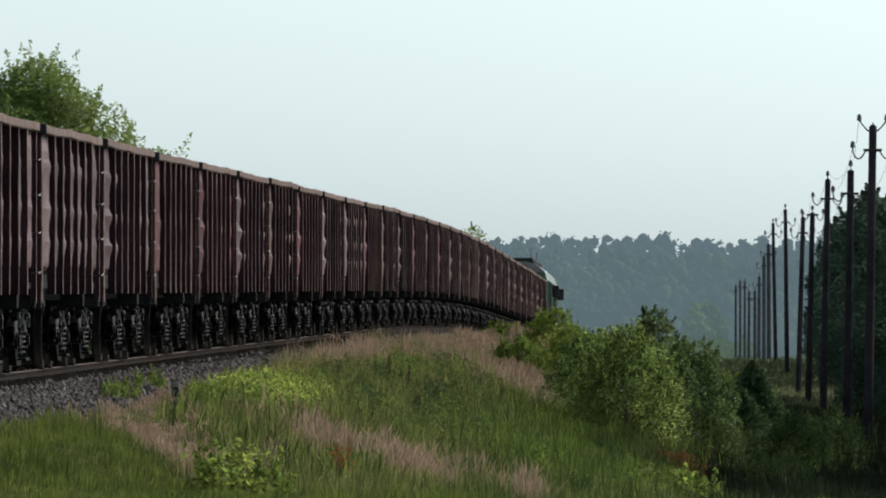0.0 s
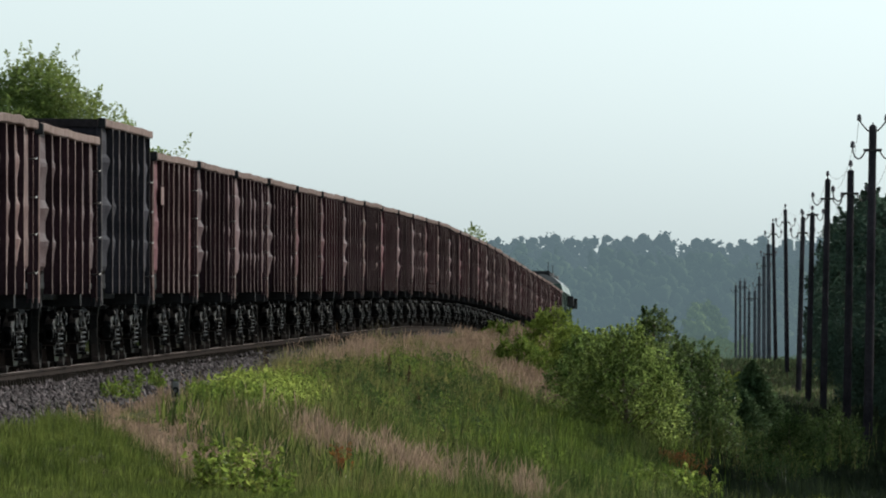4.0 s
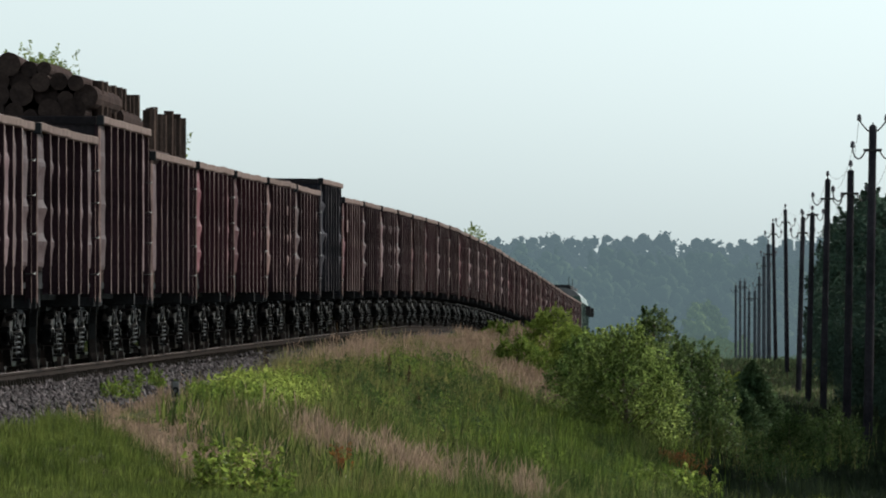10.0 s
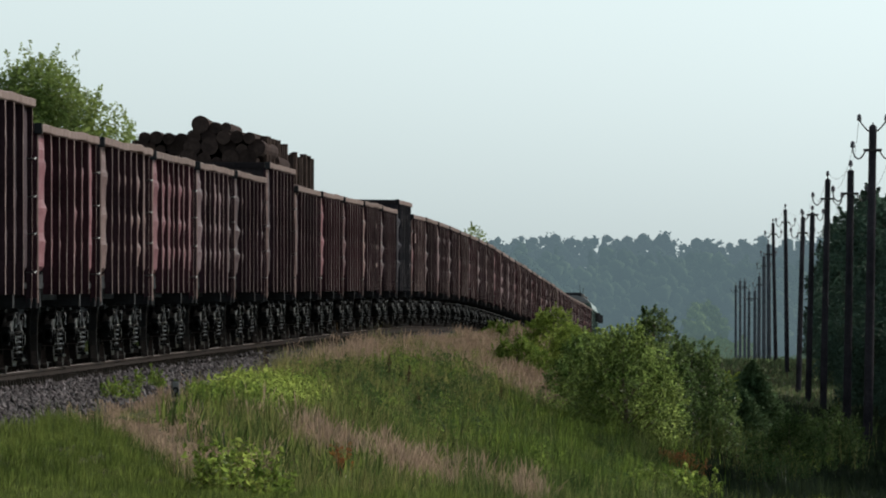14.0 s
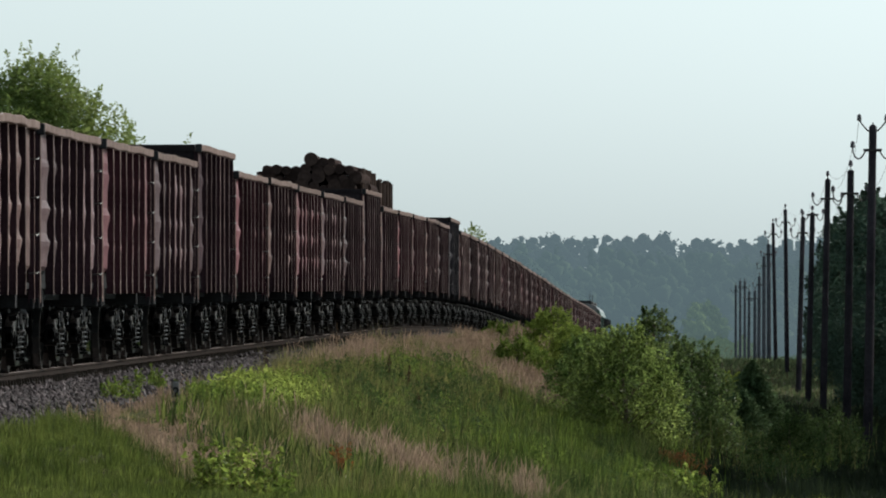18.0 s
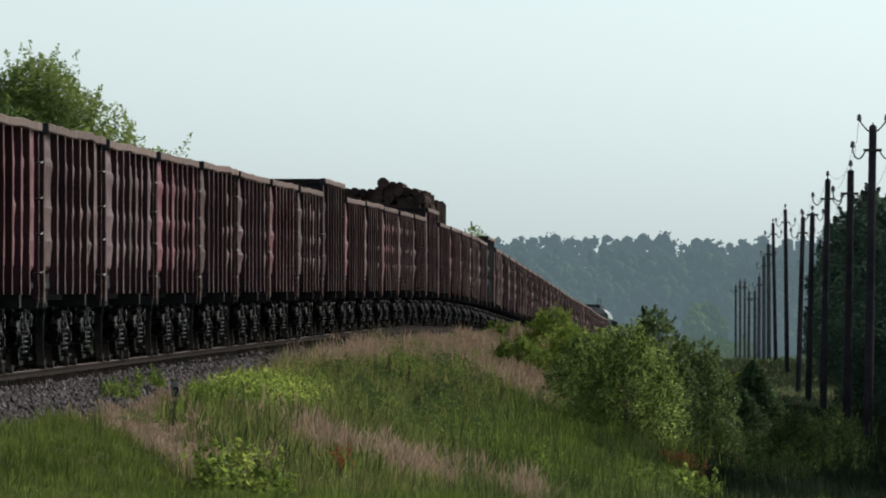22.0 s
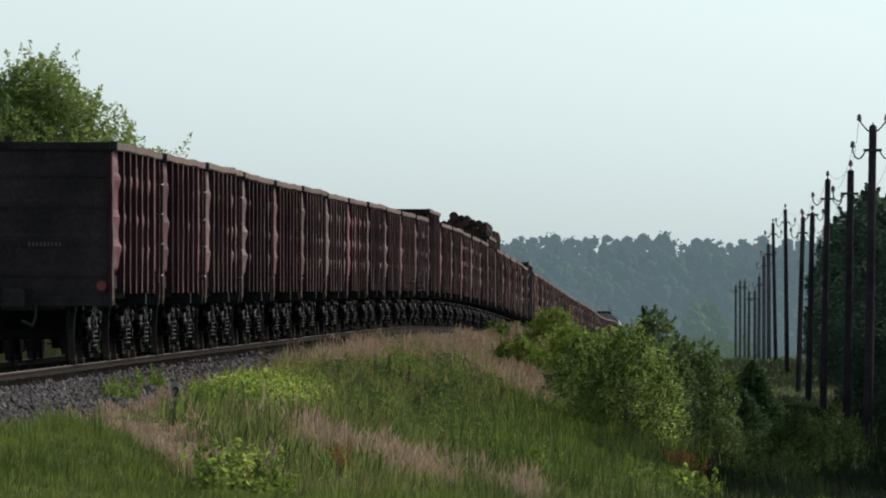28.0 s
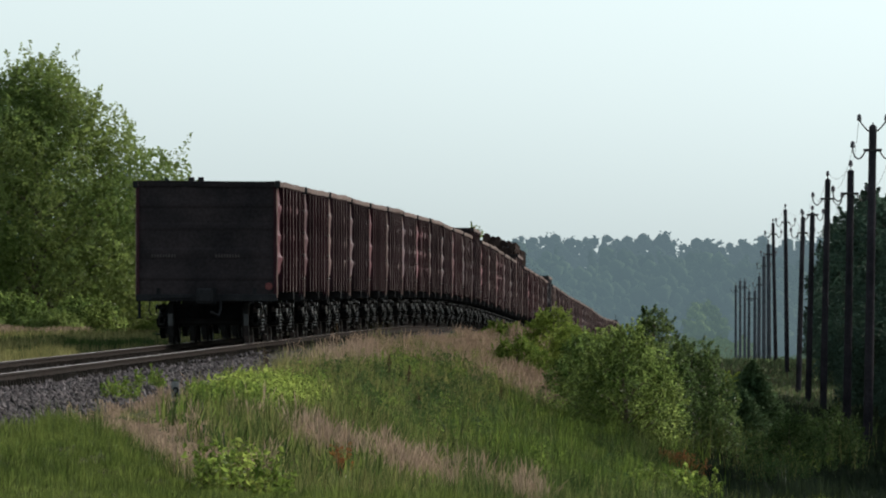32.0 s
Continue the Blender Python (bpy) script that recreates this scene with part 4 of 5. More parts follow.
    b = rng.uniform(270, 292, n)
    a = -rng.uniform(7.0, 13.5, n)
    keep = value_noise(a, b, 2.2, 71) + 0.3 * smooth(-8, -11, a) > 0.62
    a, b = a[keep], b[keep]
    n = len(a)
    tagged(blades("plume_grass", a, b, 0.08 + 0.2 * rng.random(n), 0.012 + 0.01 * rng.random(n), M["straw"], 0.25, plume=0.03, seed=8), "dry reddish weeds at the foot of the trees", "grass", kind="stuff")
    n = 700
    b = rng.uniform(297, 308, n)
    a = 5.3 + rng.normal(0, 0.3, n)
    tagged(blades("plume_grass", a, b, 0.6 + 0.5 * rng.random(n), 0.008 + 0.006 * rng.random(n), M["straw"], 0.12, plume=0.03, seed=12), "tall pale plumes before the young shrubs", "grass", kind="stuff")
    n = 7000
    b = rng.uniform(182, 207, n)
    a = -rng.uniform(2.4, 3.9, n)
    tagged(blades("verge_grass", a, b, 0.2 + 0.25 * rng.random(n) * (0.4 + value_noise(a, b, 1.0, 61)), 0.008 + 0.008 * rng.random(n), M["olive"], 0.3, seed=10), "pale half-dry grass on the verge beyond the rails", "grass", kind="stuff")
    n = 38000
    d = 320 + 700 * rng.random(n) ** 1.3
    u = rng.uniform(3.2, 30, n)
    x = track_x(d) + u
    keep = np.abs(x) < 0.0446 * d * 1.1 + 1
    u, d = u[keep], d[keep]
    r = rng.random(len(u))
    tagged(blades("meadow", u, d, (0.10 + 0.15 * r) * (1 + (d - 320) / 500), 0.03 + 0.06 * r * d / 600, M["meadow"], 0.3, seed=7), "distant grass of the line's open strip", "grass", kind="stuff")


build_grass()


def weed_clump(name, label, u, d, ru, rd, n, height, size, mat, seed, category="weeds"):
    """A patch of leafy stalks: leaves strung along many thin stems."""
    rng = np.random.default_rng(seed)
    stems = max(12, n // 20)
    su, sd = u + ru * rng.normal(0, 0.5, stems), d + rd * rng.normal(0, 0.5, stems)
    sh = height * rng.uniform(0.5, 1.15, stems)
    base = np.stack([-10.89 + SLOPE * sd + su, sd, ground_z(su, sd)], -1)
    tilt = rng.normal(0, 0.16, (stems, 2))
    which, f = rng.integers(0, stems, n), rng.uniform(0.12, 1.02, n)
    c = base[which].copy()
    c[:, 2] += sh[which] * f
    c[:, :2] += tilt[which] * (sh[which] * f)[:, None] + rng.normal(0, 1, (n, 2)) * (0.055 * (1.2 - f) * np.minimum(1, height * 1.5))[:, None]
    v, faces = leafy(c, size * rng.uniform(0.6, 1.3, n), rng)
    thing = tagged(new(name), label, category)
    ob = new("leaves", raw_mesh("leaves", v, faces, mat))
    ob.parent = thing
    bm = bmesh.new()
    for i in range(min(stems, 60)):
        top = base[i] + np.array([tilt[i, 0] * sh[i], tilt[i, 1] * sh[i], sh[i]])
        sweep(bm, [tuple(base[i]), tuple((base[i] + top) / 2), tuple(top)], [0.007, 0.005, 0.003], 3)
    tagged(part("stem_tangle", bm, M["olive"], thing), kind="stuff")
    return thing


for i, (u, d, ru, rd, n, h, mat, label) in enumerate((
        (3.6, 153, 0.36, 6, 5200, 0.46, "bright", "yellow-green leafy weeds beside the track"),
        (3.95, 158, 0.45, 8, 5200, 0.5, "bright", "yellow-green leafy weeds beside the track"),
        (3.45, 146, 0.3, 3.5, 1700, 0.36, "weed", "yellow-green leafy weeds beside the track"),
        (3.95, 149, 0.35, 4, 2200, 0.4, "weed", "leafy weeds spreading down the slope"),
        (2.5, 139, 0.22, 3.0, 220, 0.3, "weed", "bright weeds sprouting at the stones' edge"),
        (2.35, 150, 0.22, 3.0, 190, 0.28, "weed", "bright weeds sprouting at the stones' edge"),
        (5.72, 102, 0.2, 0.9, 520, 0.6, "weed", "bright leafy weeds on the bank"),
        (6.02, 103, 0.16, 0.8, 420, 0.74, "bright", "tall yellow-green weeds on the bank"),
        (6.2, 103.5, 0.14, 0.8, 380, 0.66, "weed", "bright leafy weeds on the bank"),
        (5.5, 105, 0.16, 1.2, 260, 0.42, "bright", "low yellow-green weeds on the bank"),
        (5.9, 104, 0.32, 1.4, 620, 0.4, "tuft", "dark low weeds on the bank"),
        (10.2, 178, 0.55, 3, 620, 0.5, "weed", "long-leaved bright weeds at the ditch edge"),
        (9.55, 177, 0.35, 3, 330, 0.5, "weed", "long-leaved bright weeds at the ditch edge"),
        (10.5, 180, 0.3, 3, 260, 0.55, "bright", "long-leaved yellow-green weeds at the ditch edge"),
        (8.6, 164, 0.3, 2, 400, 0.4, "bright", "pale flowering weeds in the grass"),
        (5.35, 196, 0.35, 3, 1100, 0.6, "tuft", "dark green weed tuft on the slope"),
        (9.0, 195, 0.7, 5, 2200, 0.5, "tuft", "dark rank weeds low on the slope"),
        (3.7, 183, 0.4, 5, 900, 0.5, "tuft", "dark green weeds by the track"),
        (4.4, 190, 0.5, 5, 700, 0.5, "tuft", "dark green weeds on the slope"),
        (4.1, 213, 0.8, 8, 1100, 0.45, "weed", "yellow-green weeds on the slope"),
        (5.8, 134, 0.1, 0.8, 150, 0.5, "orange", "orange withered weed stalks"),
        (10.05, 200, 0.4, 3.0, 1900, 0.45, "orange", "rust-brown withered weeds in the ditch"),
        (7.4, 170, 0.8, 6, 900, 0.6, "weed", "weeds standing in the slope grass"),
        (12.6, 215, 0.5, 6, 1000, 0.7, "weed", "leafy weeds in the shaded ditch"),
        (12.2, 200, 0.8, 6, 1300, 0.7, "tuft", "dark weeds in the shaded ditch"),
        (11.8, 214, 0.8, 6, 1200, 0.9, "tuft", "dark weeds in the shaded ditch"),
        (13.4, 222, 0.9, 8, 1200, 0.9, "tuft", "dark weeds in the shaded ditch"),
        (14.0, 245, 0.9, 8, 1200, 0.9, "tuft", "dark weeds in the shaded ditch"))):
    weed_clump("weed_clump", label, u, d, ru, rd, int(n * 2.4), h, 0.042 if d < 110 else 0.058 if "long-leaved" in label else 0.031, M[mat], 100 + i)


def wild_herbs(label, count, leaves, height, mat, seed, where, size=0.026):
    """Small leafy plants strewn over the slope, too many to count."""
    rng = np.random.default_rng(seed)
    (u0, u1), (d0, d1) = where
    cu, cd = rng.uniform(u0, u1, count), rng.uniform(d0, d1, count)
    tall = height * rng.uniform(0.5, 1.3, count)
    k = rng.integers(0, count, leaves)
    f = rng.uniform(0.1, 1.0, leaves)
    u = cu[k] + rng.normal(0, 0.13, leaves) * (1.15 - 0.6 * f)
    d = cd[k] + rng.normal(0, 0.3, leaves)
    c = np.stack([-10.89 + SLOPE * d + u, d, ground_z(u, d) + tall[k] * f], -1)
    v, faces = leafy(c, size * rng.uniform(0.6, 1.4, leaves), rng)
    tagged(new("wild_herbs", raw_mesh("wild_herbs", v, faces, mat)), label, "herbs", kind="stuff")


wild_herbs("bright leafy herbs strewn through the slope grass", 420, 30000, 0.46, M["weed"], 301, ((3.6, 9.2), (160, 250)))
wild_herbs("dark leafy herbs strewn through the slope grass", 560, 52000, 0.5, M["tuft"], 302, ((4.2, 9.6), (168, 232)))
wild_herbs("small pale flowering herbs in the short grass", 60, 420, 0.34, M["meadow"], 303, ((3.4, 6.5), (84, 118)), 0.011)
wild_herbs("cream flowering umbels low in the grass", 12, 520, 0.3, M["umbel"], 304, ((7.8, 8.5), (161.5, 164.5)), 0.017)
wild_herbs("pale lilac flowering herbs on the bank", 9, 160, 0.32, M["umbel"], 305, ((5.75, 6.2), (127, 131)), 0.012)


def dock_stalk(u, d, height, seed):
    """A withered stalk with a ragged brown seed head."""
    rng = np.random.default_rng(seed)
    thing = tagged(new("dock_stalk"), "withered brown dock stalk with a seed head", "weed", "dock stalks")
    bm = bmesh.new()
    sweep(bm, [(0, 0, -0.05), (0.01, 0, height * 0.5), (0.03, 0, height)], [0.009, 0.007, 0.003], 4)
    part("stem", bm, M["bark"], thing)
    f = rng.uniform(0.5, 1.0, 240)
    a = rng.uniform(0, 6.28, 240)
    w = 0.05 * np.sin(np.pi * (f - 0.45) / 0.6) * rng.uniform(0.2, 1.0, 240)
    v, faces = leafy(np.stack([w * np.cos(a) + 0.03 * f, w * np.sin(a), height * f], -1), 0.014 * rng.uniform(0.6, 1.4, 240), rng)
    part("seed_head", raw_mesh("seed_head", v, faces, M["dock"]), None, thing)
    p = spot(u, d)
    thing.matrix_basis = pose(p.x, p.y, p.z, 0, rng.uniform(-6, 6), seed * 40)


for i, (u, d, h) in enumerate(((3.3, 168, 0.75), (3.0, 205, 0.95), (4.5, 193, 0.8), (4.9, 190, 0.85), (5.6, 176, 0.7), (6.4, 203, 0.8))):
    dock_stalk(u, d, h, 500 + i)


def crown_points(rng, lobes, n, shell=0.45):
    """Points near the surfaces of a heap of lobes (centre, radii), denser outside, with gaps."""
    w = np.array([a[3] * a[4] + a[4] * a[5] for a in lobes])
    which = rng.choice(len(lobes), n, p=w / w.sum())
    L = np.array(lobes)[which]
    q = rng.normal(size=(n, 3))
    q /= np.linalg.norm(q, axis=1)[:, None]
    rough = 1 + 0.13 * np.sin(q[:, 0] * 7 + which) * np.sin(q[:, 1] * 6 + which * 2) + 0.10 * np.sin(q[:, 2] * 11 + which * 3) * np.sin(q[:, 0] * 13)
    r = (1 - shell * rng.random(n) ** 1.6) * rough
    return L[:, :3] + q * L[:, 3:6] * r[:, None]


def broadleaf(name, label, category, height, radius, n, leaf, mat, seed, low=0.12, lobes=16, group="", narrow=1.0, tips=60, cone=False, tight=1.0):
    """A tree or tall shrub at the origin: tapered trunk, limbs and a crown of many small leaves with stray shoots."""
    rng = np.random.default_rng(seed)
    thing = tagged(new(name), label, category, group)
    heap = []
    for k in range(lobes):
        f = (k + 0.5) / lobes
        z = height * (low + (0.93 - low) * f)
        spread = radius * math.sin(math.pi * min(0.97, 0.24 + 0.72 * f ** 0.9)) ** 0.8 * 0.72 * narrow
        if cone:
            spread = radius * (0.58 + 0.5 * (1 - tight)) * min(1.0, (1.02 - f) / 0.45) * rng.uniform(tight, 1.0)
        a = k * 2.4 + rng.uniform(-0.5, 0.5)
        rr = radius * (0.52 - 0.24 * f) * rng.uniform(0.85, 1.2) * tight
        heap.append((spread * math.cos(a), spread * math.sin(a), z, rr, rr, rr * rng.uniform(0.7, 1.0)))
    heap.append((0, 0, height * 0.6, radius * 0.5, radius * 0.5, height * 0.3))
    pts = crown_points(rng, heap, n, 0.45 * tight ** 2)
    # shoots that stand out of the outline
    extra = []
    for k in range(tips):
        x, y, z, rx, ry, rz = heap[rng.integers(len(heap) // 3, len(heap) - 1)]
        q = rng.normal(size=3)
        q[2] = abs(q[2]) + 0.5
        q /= np.linalg.norm(q)
        start = np.array([x, y, z]) + q * np.array([rx, ry, rz]) * 0.9
        m = 30
        t = np.linspace(0, 1, m)[:, None]
        extra.append(start + (q * 0.5 + np.array([0, 0, 0.5])) * t * radius * rng.uniform(0.08, 0.22) + rng.normal(0, 0.024 * radius, (m, 3)) * (1.1 - t))
    pts = np.concatenate([pts] + extra)
    pts = pts[pts[:, 2] > 0.08 * height * low]
    v, faces = leafy(pts, leaf * rng.uniform(0.6, 1.35, len(pts)), rng)
    ob = new("crown", raw_mesh("crown", v, faces, mat))
    ob.parent = thing
    bm = bmesh.new()
    r0 = 0.018 * height + 0.02
    sweep(bm, [(0, 0, -0.3), (0.02 * height, 0, height * 0.3), (-0.01 * height, 0.01 * height, height * 0.6), (0, 0, height * 0.88)], [r0, r0 * 0.75, r0 * 0.45, r0 * 0.12], 8)
    part("trunk", bm, M["bark"], thing)
    for x, y, z, *_ in heap[:-1:2]:
        bm = bmesh.new()
        z0 = max(0.06 * height, z - 0.7 * math.hypot(x, y))
        sweep(bm, [(0, 0, z0), (x * 0.5, y * 0.5, z0 * 0.4 + z * 0.6), (x, y, z)], [r0 * 0.4, r0 * 0.25, r0 * 0.08], 5)
        part("limb", bm, M["bark"], thing)
    return thing


def spruce(height, radius, n, seed, label, mat):
    rng = np.random.default_rng(seed)
    thing = tagged(new("spruce"), label, "spruce")
    f = rng.random(n) ** 0.8
    tier = np.abs((f * 9) % 1 - 0.2)
    r = radius * (1 - f) ** 0.8 * (1.1 - 0.4 * tier) * (0.3 + 0.7 * rng.random(n) ** 0.6) * rng.uniform(0.75, 1.2, n)
    a = np.round(rng.random(n) * 13) / 13 * 2 * np.pi + rng.normal(0, 0.3, n) + np.floor(f * 9)
    p = np.stack([r * np.cos(a), r * np.sin(a), height * (0.04 + 0.96 * f) - 0.12 * r], -1)
    p[:, :2] *= (0.8 + 0.3 * np.sin(3 * a + 5 * f) + 0.15 * np.sin(7 * a - 9 * f))[:, None]
    v, faces = leafy(p, 0.045 * rng.uniform(0.6, 1.4, n), rng, 0.4)
    ob = new("foliage", raw_mesh("foliage", v, faces, mat))
    ob.parent = thing
    bm = bmesh.new()
    sweep(bm, [(0, 0, -0.2), (0, 0, height * 0.5), (0, 0, height * 0.99)], [0.07, 0.045, 0.01], 6)
    part("trunk", bm, M["bark"], thing)
    return thing


def put(thing, u, d, turn=0, dz=0.0):
    p = spot(u, d)
    thing.matrix_basis = pose(p.x, p.y, p.z + dz, 0, 0, turn)
    return thing


def put_copy(thing, u, d, turn, size=1.0):
    p = spot(u, d)
    ob = copy_thing(thing, Matrix())
    ob.matrix_basis = pose(p.x, p.y, p.z, 0, 0, turn) @ Matrix.Scale(size, 4)
    return ob


def build_shrubs():
    put(broadleaf("willow_bush", "large green willow bush with glinting leaves", "bush", 2.75, 1.4, 19000, 0.034, M["bush"], 31, 0.05, 40, tips=220, tight=0.76), 8.85, 214, 0)
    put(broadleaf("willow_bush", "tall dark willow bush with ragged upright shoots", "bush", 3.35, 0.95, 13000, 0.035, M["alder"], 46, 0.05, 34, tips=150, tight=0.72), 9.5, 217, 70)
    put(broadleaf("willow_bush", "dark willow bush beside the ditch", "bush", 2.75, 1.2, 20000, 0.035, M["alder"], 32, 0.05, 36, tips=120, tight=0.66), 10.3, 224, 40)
    put(broadleaf("willow_bush", "green willow bush on the slope", "bush", 2.3, 1.25, 10000, 0.035, M["bush"], 33, 0.05, 34, tips=110, tight=0.66), 8.1, 221, 80)
    put(broadleaf("young_shrub", "yellow-green young shrub at the embankment edge", "bush", 1.9, 1.15, 8000, 0.036, M["bright"], 34, 0.04, 30, tips=110, tight=0.62), 6.9, 272, 10)
    put(broadleaf("young_shrub", "yellow-green young shrub at the embankment edge", "bush", 2.05, 1.15, 8000, 0.036, M["bright"], 35, 0.04, 30, tips=110, tight=0.62), 6.2, 283, 60)
    put(broadleaf("young_shrub", "green shrub in the embankment grass", "bush", 1.1, 1.0, 7000, 0.036, M["weed"], 36, 0.04, 26, tips=70, tight=0.6), 5.6, 262, 120)
    put(broadleaf("young_shrub", "pale yellow-green shrub beside the willow bush", "bush", 1.85, 1.1, 7000, 0.036, M["bright"], 44, 0.04, 30, tips=90, tight=0.62), 7.6, 263, 200)
    for i, (u, d, tall) in enumerate(((3.9, 322, 0.5), (4.6, 318, 0.75), (5.5, 310, 1.45))):
        put(broadleaf("young_shrub", "leafy green shrub on the crest beside the track", "bush", tall, 0.9, 5000, 0.045, M["weed"], 81 + i, 0.04, 20, tips=60, tight=0.7), u, d, 50 * i)
    put(broadleaf("willow_bush", "small willow bush between the shrubs", "bush", 2.1, 1.1, 9000, 0.034, M["bush"], 45, 0.04, 30, tips=90, tight=0.64), 8.1, 256, 70)
    put(broadleaf("young_shrub", "bright shrub behind the willow bush", "bush", 2.1, 1.2, 7000, 0.036, M["bright"], 37, 0.04, 30, tips=90, tight=0.62), 8.9, 268, 120)
    put(broadleaf("willow_bush", "olive willow bush between shrub and ditch", "bush", 2.4, 1.2, 14000, 0.034, M["bush"], 43, 0.04, 34, tips=110, tight=0.64), 9.0, 238, 20)
    put(broadleaf("willow_bush", "light green willow bush leaning over the slope grass", "bush", 1.9, 1.0, 8000, 0.035, M["bush"], 47, 0.04, 30, tips=120, tight=0.75), 7.75, 240, 150)
    put(broadleaf("young_shrub", "small yellow-green shrub beyond the willow bushes", "bush", 1.5, 0.8, 6000, 0.036, M["bright"], 48, 0.04, 24, tips=90, tight=0.6), 11.3, 285, 50)
    put(spruce(2.1, 1.25, 22000, 41, "small dark spruce in the ditch", M["needle"]), 11.8, 262, 0)
    put(spruce(1.7, 1.3, 12000, 42, "small dark spruce in the ditch", M["needle"]), 11.35, 234, 0)
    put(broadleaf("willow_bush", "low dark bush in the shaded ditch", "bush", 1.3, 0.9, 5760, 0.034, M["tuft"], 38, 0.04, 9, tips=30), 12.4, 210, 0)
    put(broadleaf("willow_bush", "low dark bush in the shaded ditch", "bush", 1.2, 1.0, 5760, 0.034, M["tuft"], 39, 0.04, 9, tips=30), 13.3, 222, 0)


build_shrubs()


def build_trees():
    # by the far side of the track
    put(broadleaf("tree", "broad green poplar with ragged crown beyond the track", "tree", 8.05, 5.0, 120000, 0.064, M["tree"], 51, 0.03, 54, tips=130, cone=True, tight=0.62), -9.7, 300, 0)
    put(broadleaf("tree", "green poplar beyond the track", "tree", 8.2, 3.2, 24000, 0.08, M["tree"], 52, 0.05, 40, tips=80, cone=True, tight=0.62), -14.4, 306, 0)
    for u, d, seed in ((-13.0, 334, 57), (-17.5, 330, 58), (-9.5, 345, 59)):
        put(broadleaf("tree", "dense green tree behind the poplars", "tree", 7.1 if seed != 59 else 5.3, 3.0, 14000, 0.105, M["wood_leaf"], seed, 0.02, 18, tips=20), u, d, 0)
    for i, (u, d, tall) in enumerate(((-7.6, 290, 0.8), (-8.6, 287, 0.5), (-9.6, 288, 1.0), (-10.8, 286, 0.55), (-11.6, 289, 1.2), (-12.9, 288, 0.7), (-6.6, 304, 1.0))):
        put(broadleaf("undergrowth_bush", "leafy green undergrowth at the foot of the poplars", "bush", tall, 1.3, 9000, 0.045, M["tree"] if i % 2 else M["bush"], 91 + i, 0.02, 30, tips=90, tight=0.55), u, d, 60 * i)
    put(broadleaf("tree", "slender green tree beyond the track", "tree", 6.7, 1.9, 12000, 0.07, M["tree"], 53, 0.08, 16, tips=60), -11.0, 392, 0)
    put(broadleaf("tree", "lower green tree under the poplar", "tree", 4.2, 2.4, 22000, 0.065, M["tree"], 54, 0.03, 16, tips=50), -8.6, 322, 0)
    put(broadleaf("tree", "leafy tree far down the line", "tree", 9.6, 2.7, 9000, 0.10, M["tree"], 55, 0.1, 14, tips=40), -7.1, 715, 0)
    put(broadleaf("tree", "leafy tree far down the line", "tree", 9.3, 2.5, 9000, 0.10, M["tree"], 56, 0.1, 14, tips=40), -9.0, 740, 0)
    # the wood to the right of the pole line
    kinds = [
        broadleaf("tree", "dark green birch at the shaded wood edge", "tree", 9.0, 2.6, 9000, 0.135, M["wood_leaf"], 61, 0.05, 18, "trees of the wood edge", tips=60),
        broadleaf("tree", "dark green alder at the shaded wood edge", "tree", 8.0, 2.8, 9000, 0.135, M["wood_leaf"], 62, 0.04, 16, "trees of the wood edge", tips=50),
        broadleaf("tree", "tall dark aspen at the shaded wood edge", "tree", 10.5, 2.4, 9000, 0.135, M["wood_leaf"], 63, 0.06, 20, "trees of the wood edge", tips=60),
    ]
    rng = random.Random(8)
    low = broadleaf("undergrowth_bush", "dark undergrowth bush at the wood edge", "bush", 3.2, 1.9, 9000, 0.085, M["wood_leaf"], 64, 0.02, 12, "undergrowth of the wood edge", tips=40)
    put(low, 17.4, 262, 0)
    for d in range(272, 470, 11):
        put_copy(low, rng.uniform(16.9, 18.2), d, rng.uniform(0, 360), rng.uniform(0.6, 1.0))
    first = set()
    for d in range(203, 640, 11):
        if 396 < d < 434:                     # a gap that lets the sun in
            continue
        for row in (0, 1) if d % 2 or 340 < d < 560 else (0,):
            # trees nearer than 345 m are out of view, added to shade the ditch
            u = ((24.6 if d < 207 else 24.2 if d < 345 else 19.0) if row == 0 else 26.5 if d < 345 else 23.7) + rng.uniform(-0.7, 0.7)
            dd = d + rng.uniform(-3, 3)
            i = rng.randrange(3)
            size = rng.uniform(0.82, 1.1) * (1.12 if d < 335 else 1.25 if row else 0.94)
            if i in first:
                put_copy(kinds[i], u, dd, rng.uniform(0, 360), size)
            else:
                put(kinds[i], u, dd, rng.uniform(0, 360))
                first.add(i)
    # more unseen trees, added only for the shade they cast on ditch and slope
    for d in range(202, 334, 11):
        put_copy(kinds[d % 3], rng.uniform(24.4, 26.0), d + 5, rng.uniform(0, 360), rng.uniform(1.0, 1.15))
    for d in (203, 209, 216):
        put_copy(kinds[2], 24.2, d, d * 40, 1.3)
    # one unseen tall tree, added so that its shade falls over the near bank
    put_copy(kinds[2], 20.0, 103, 30, 1.85)


build_trees()


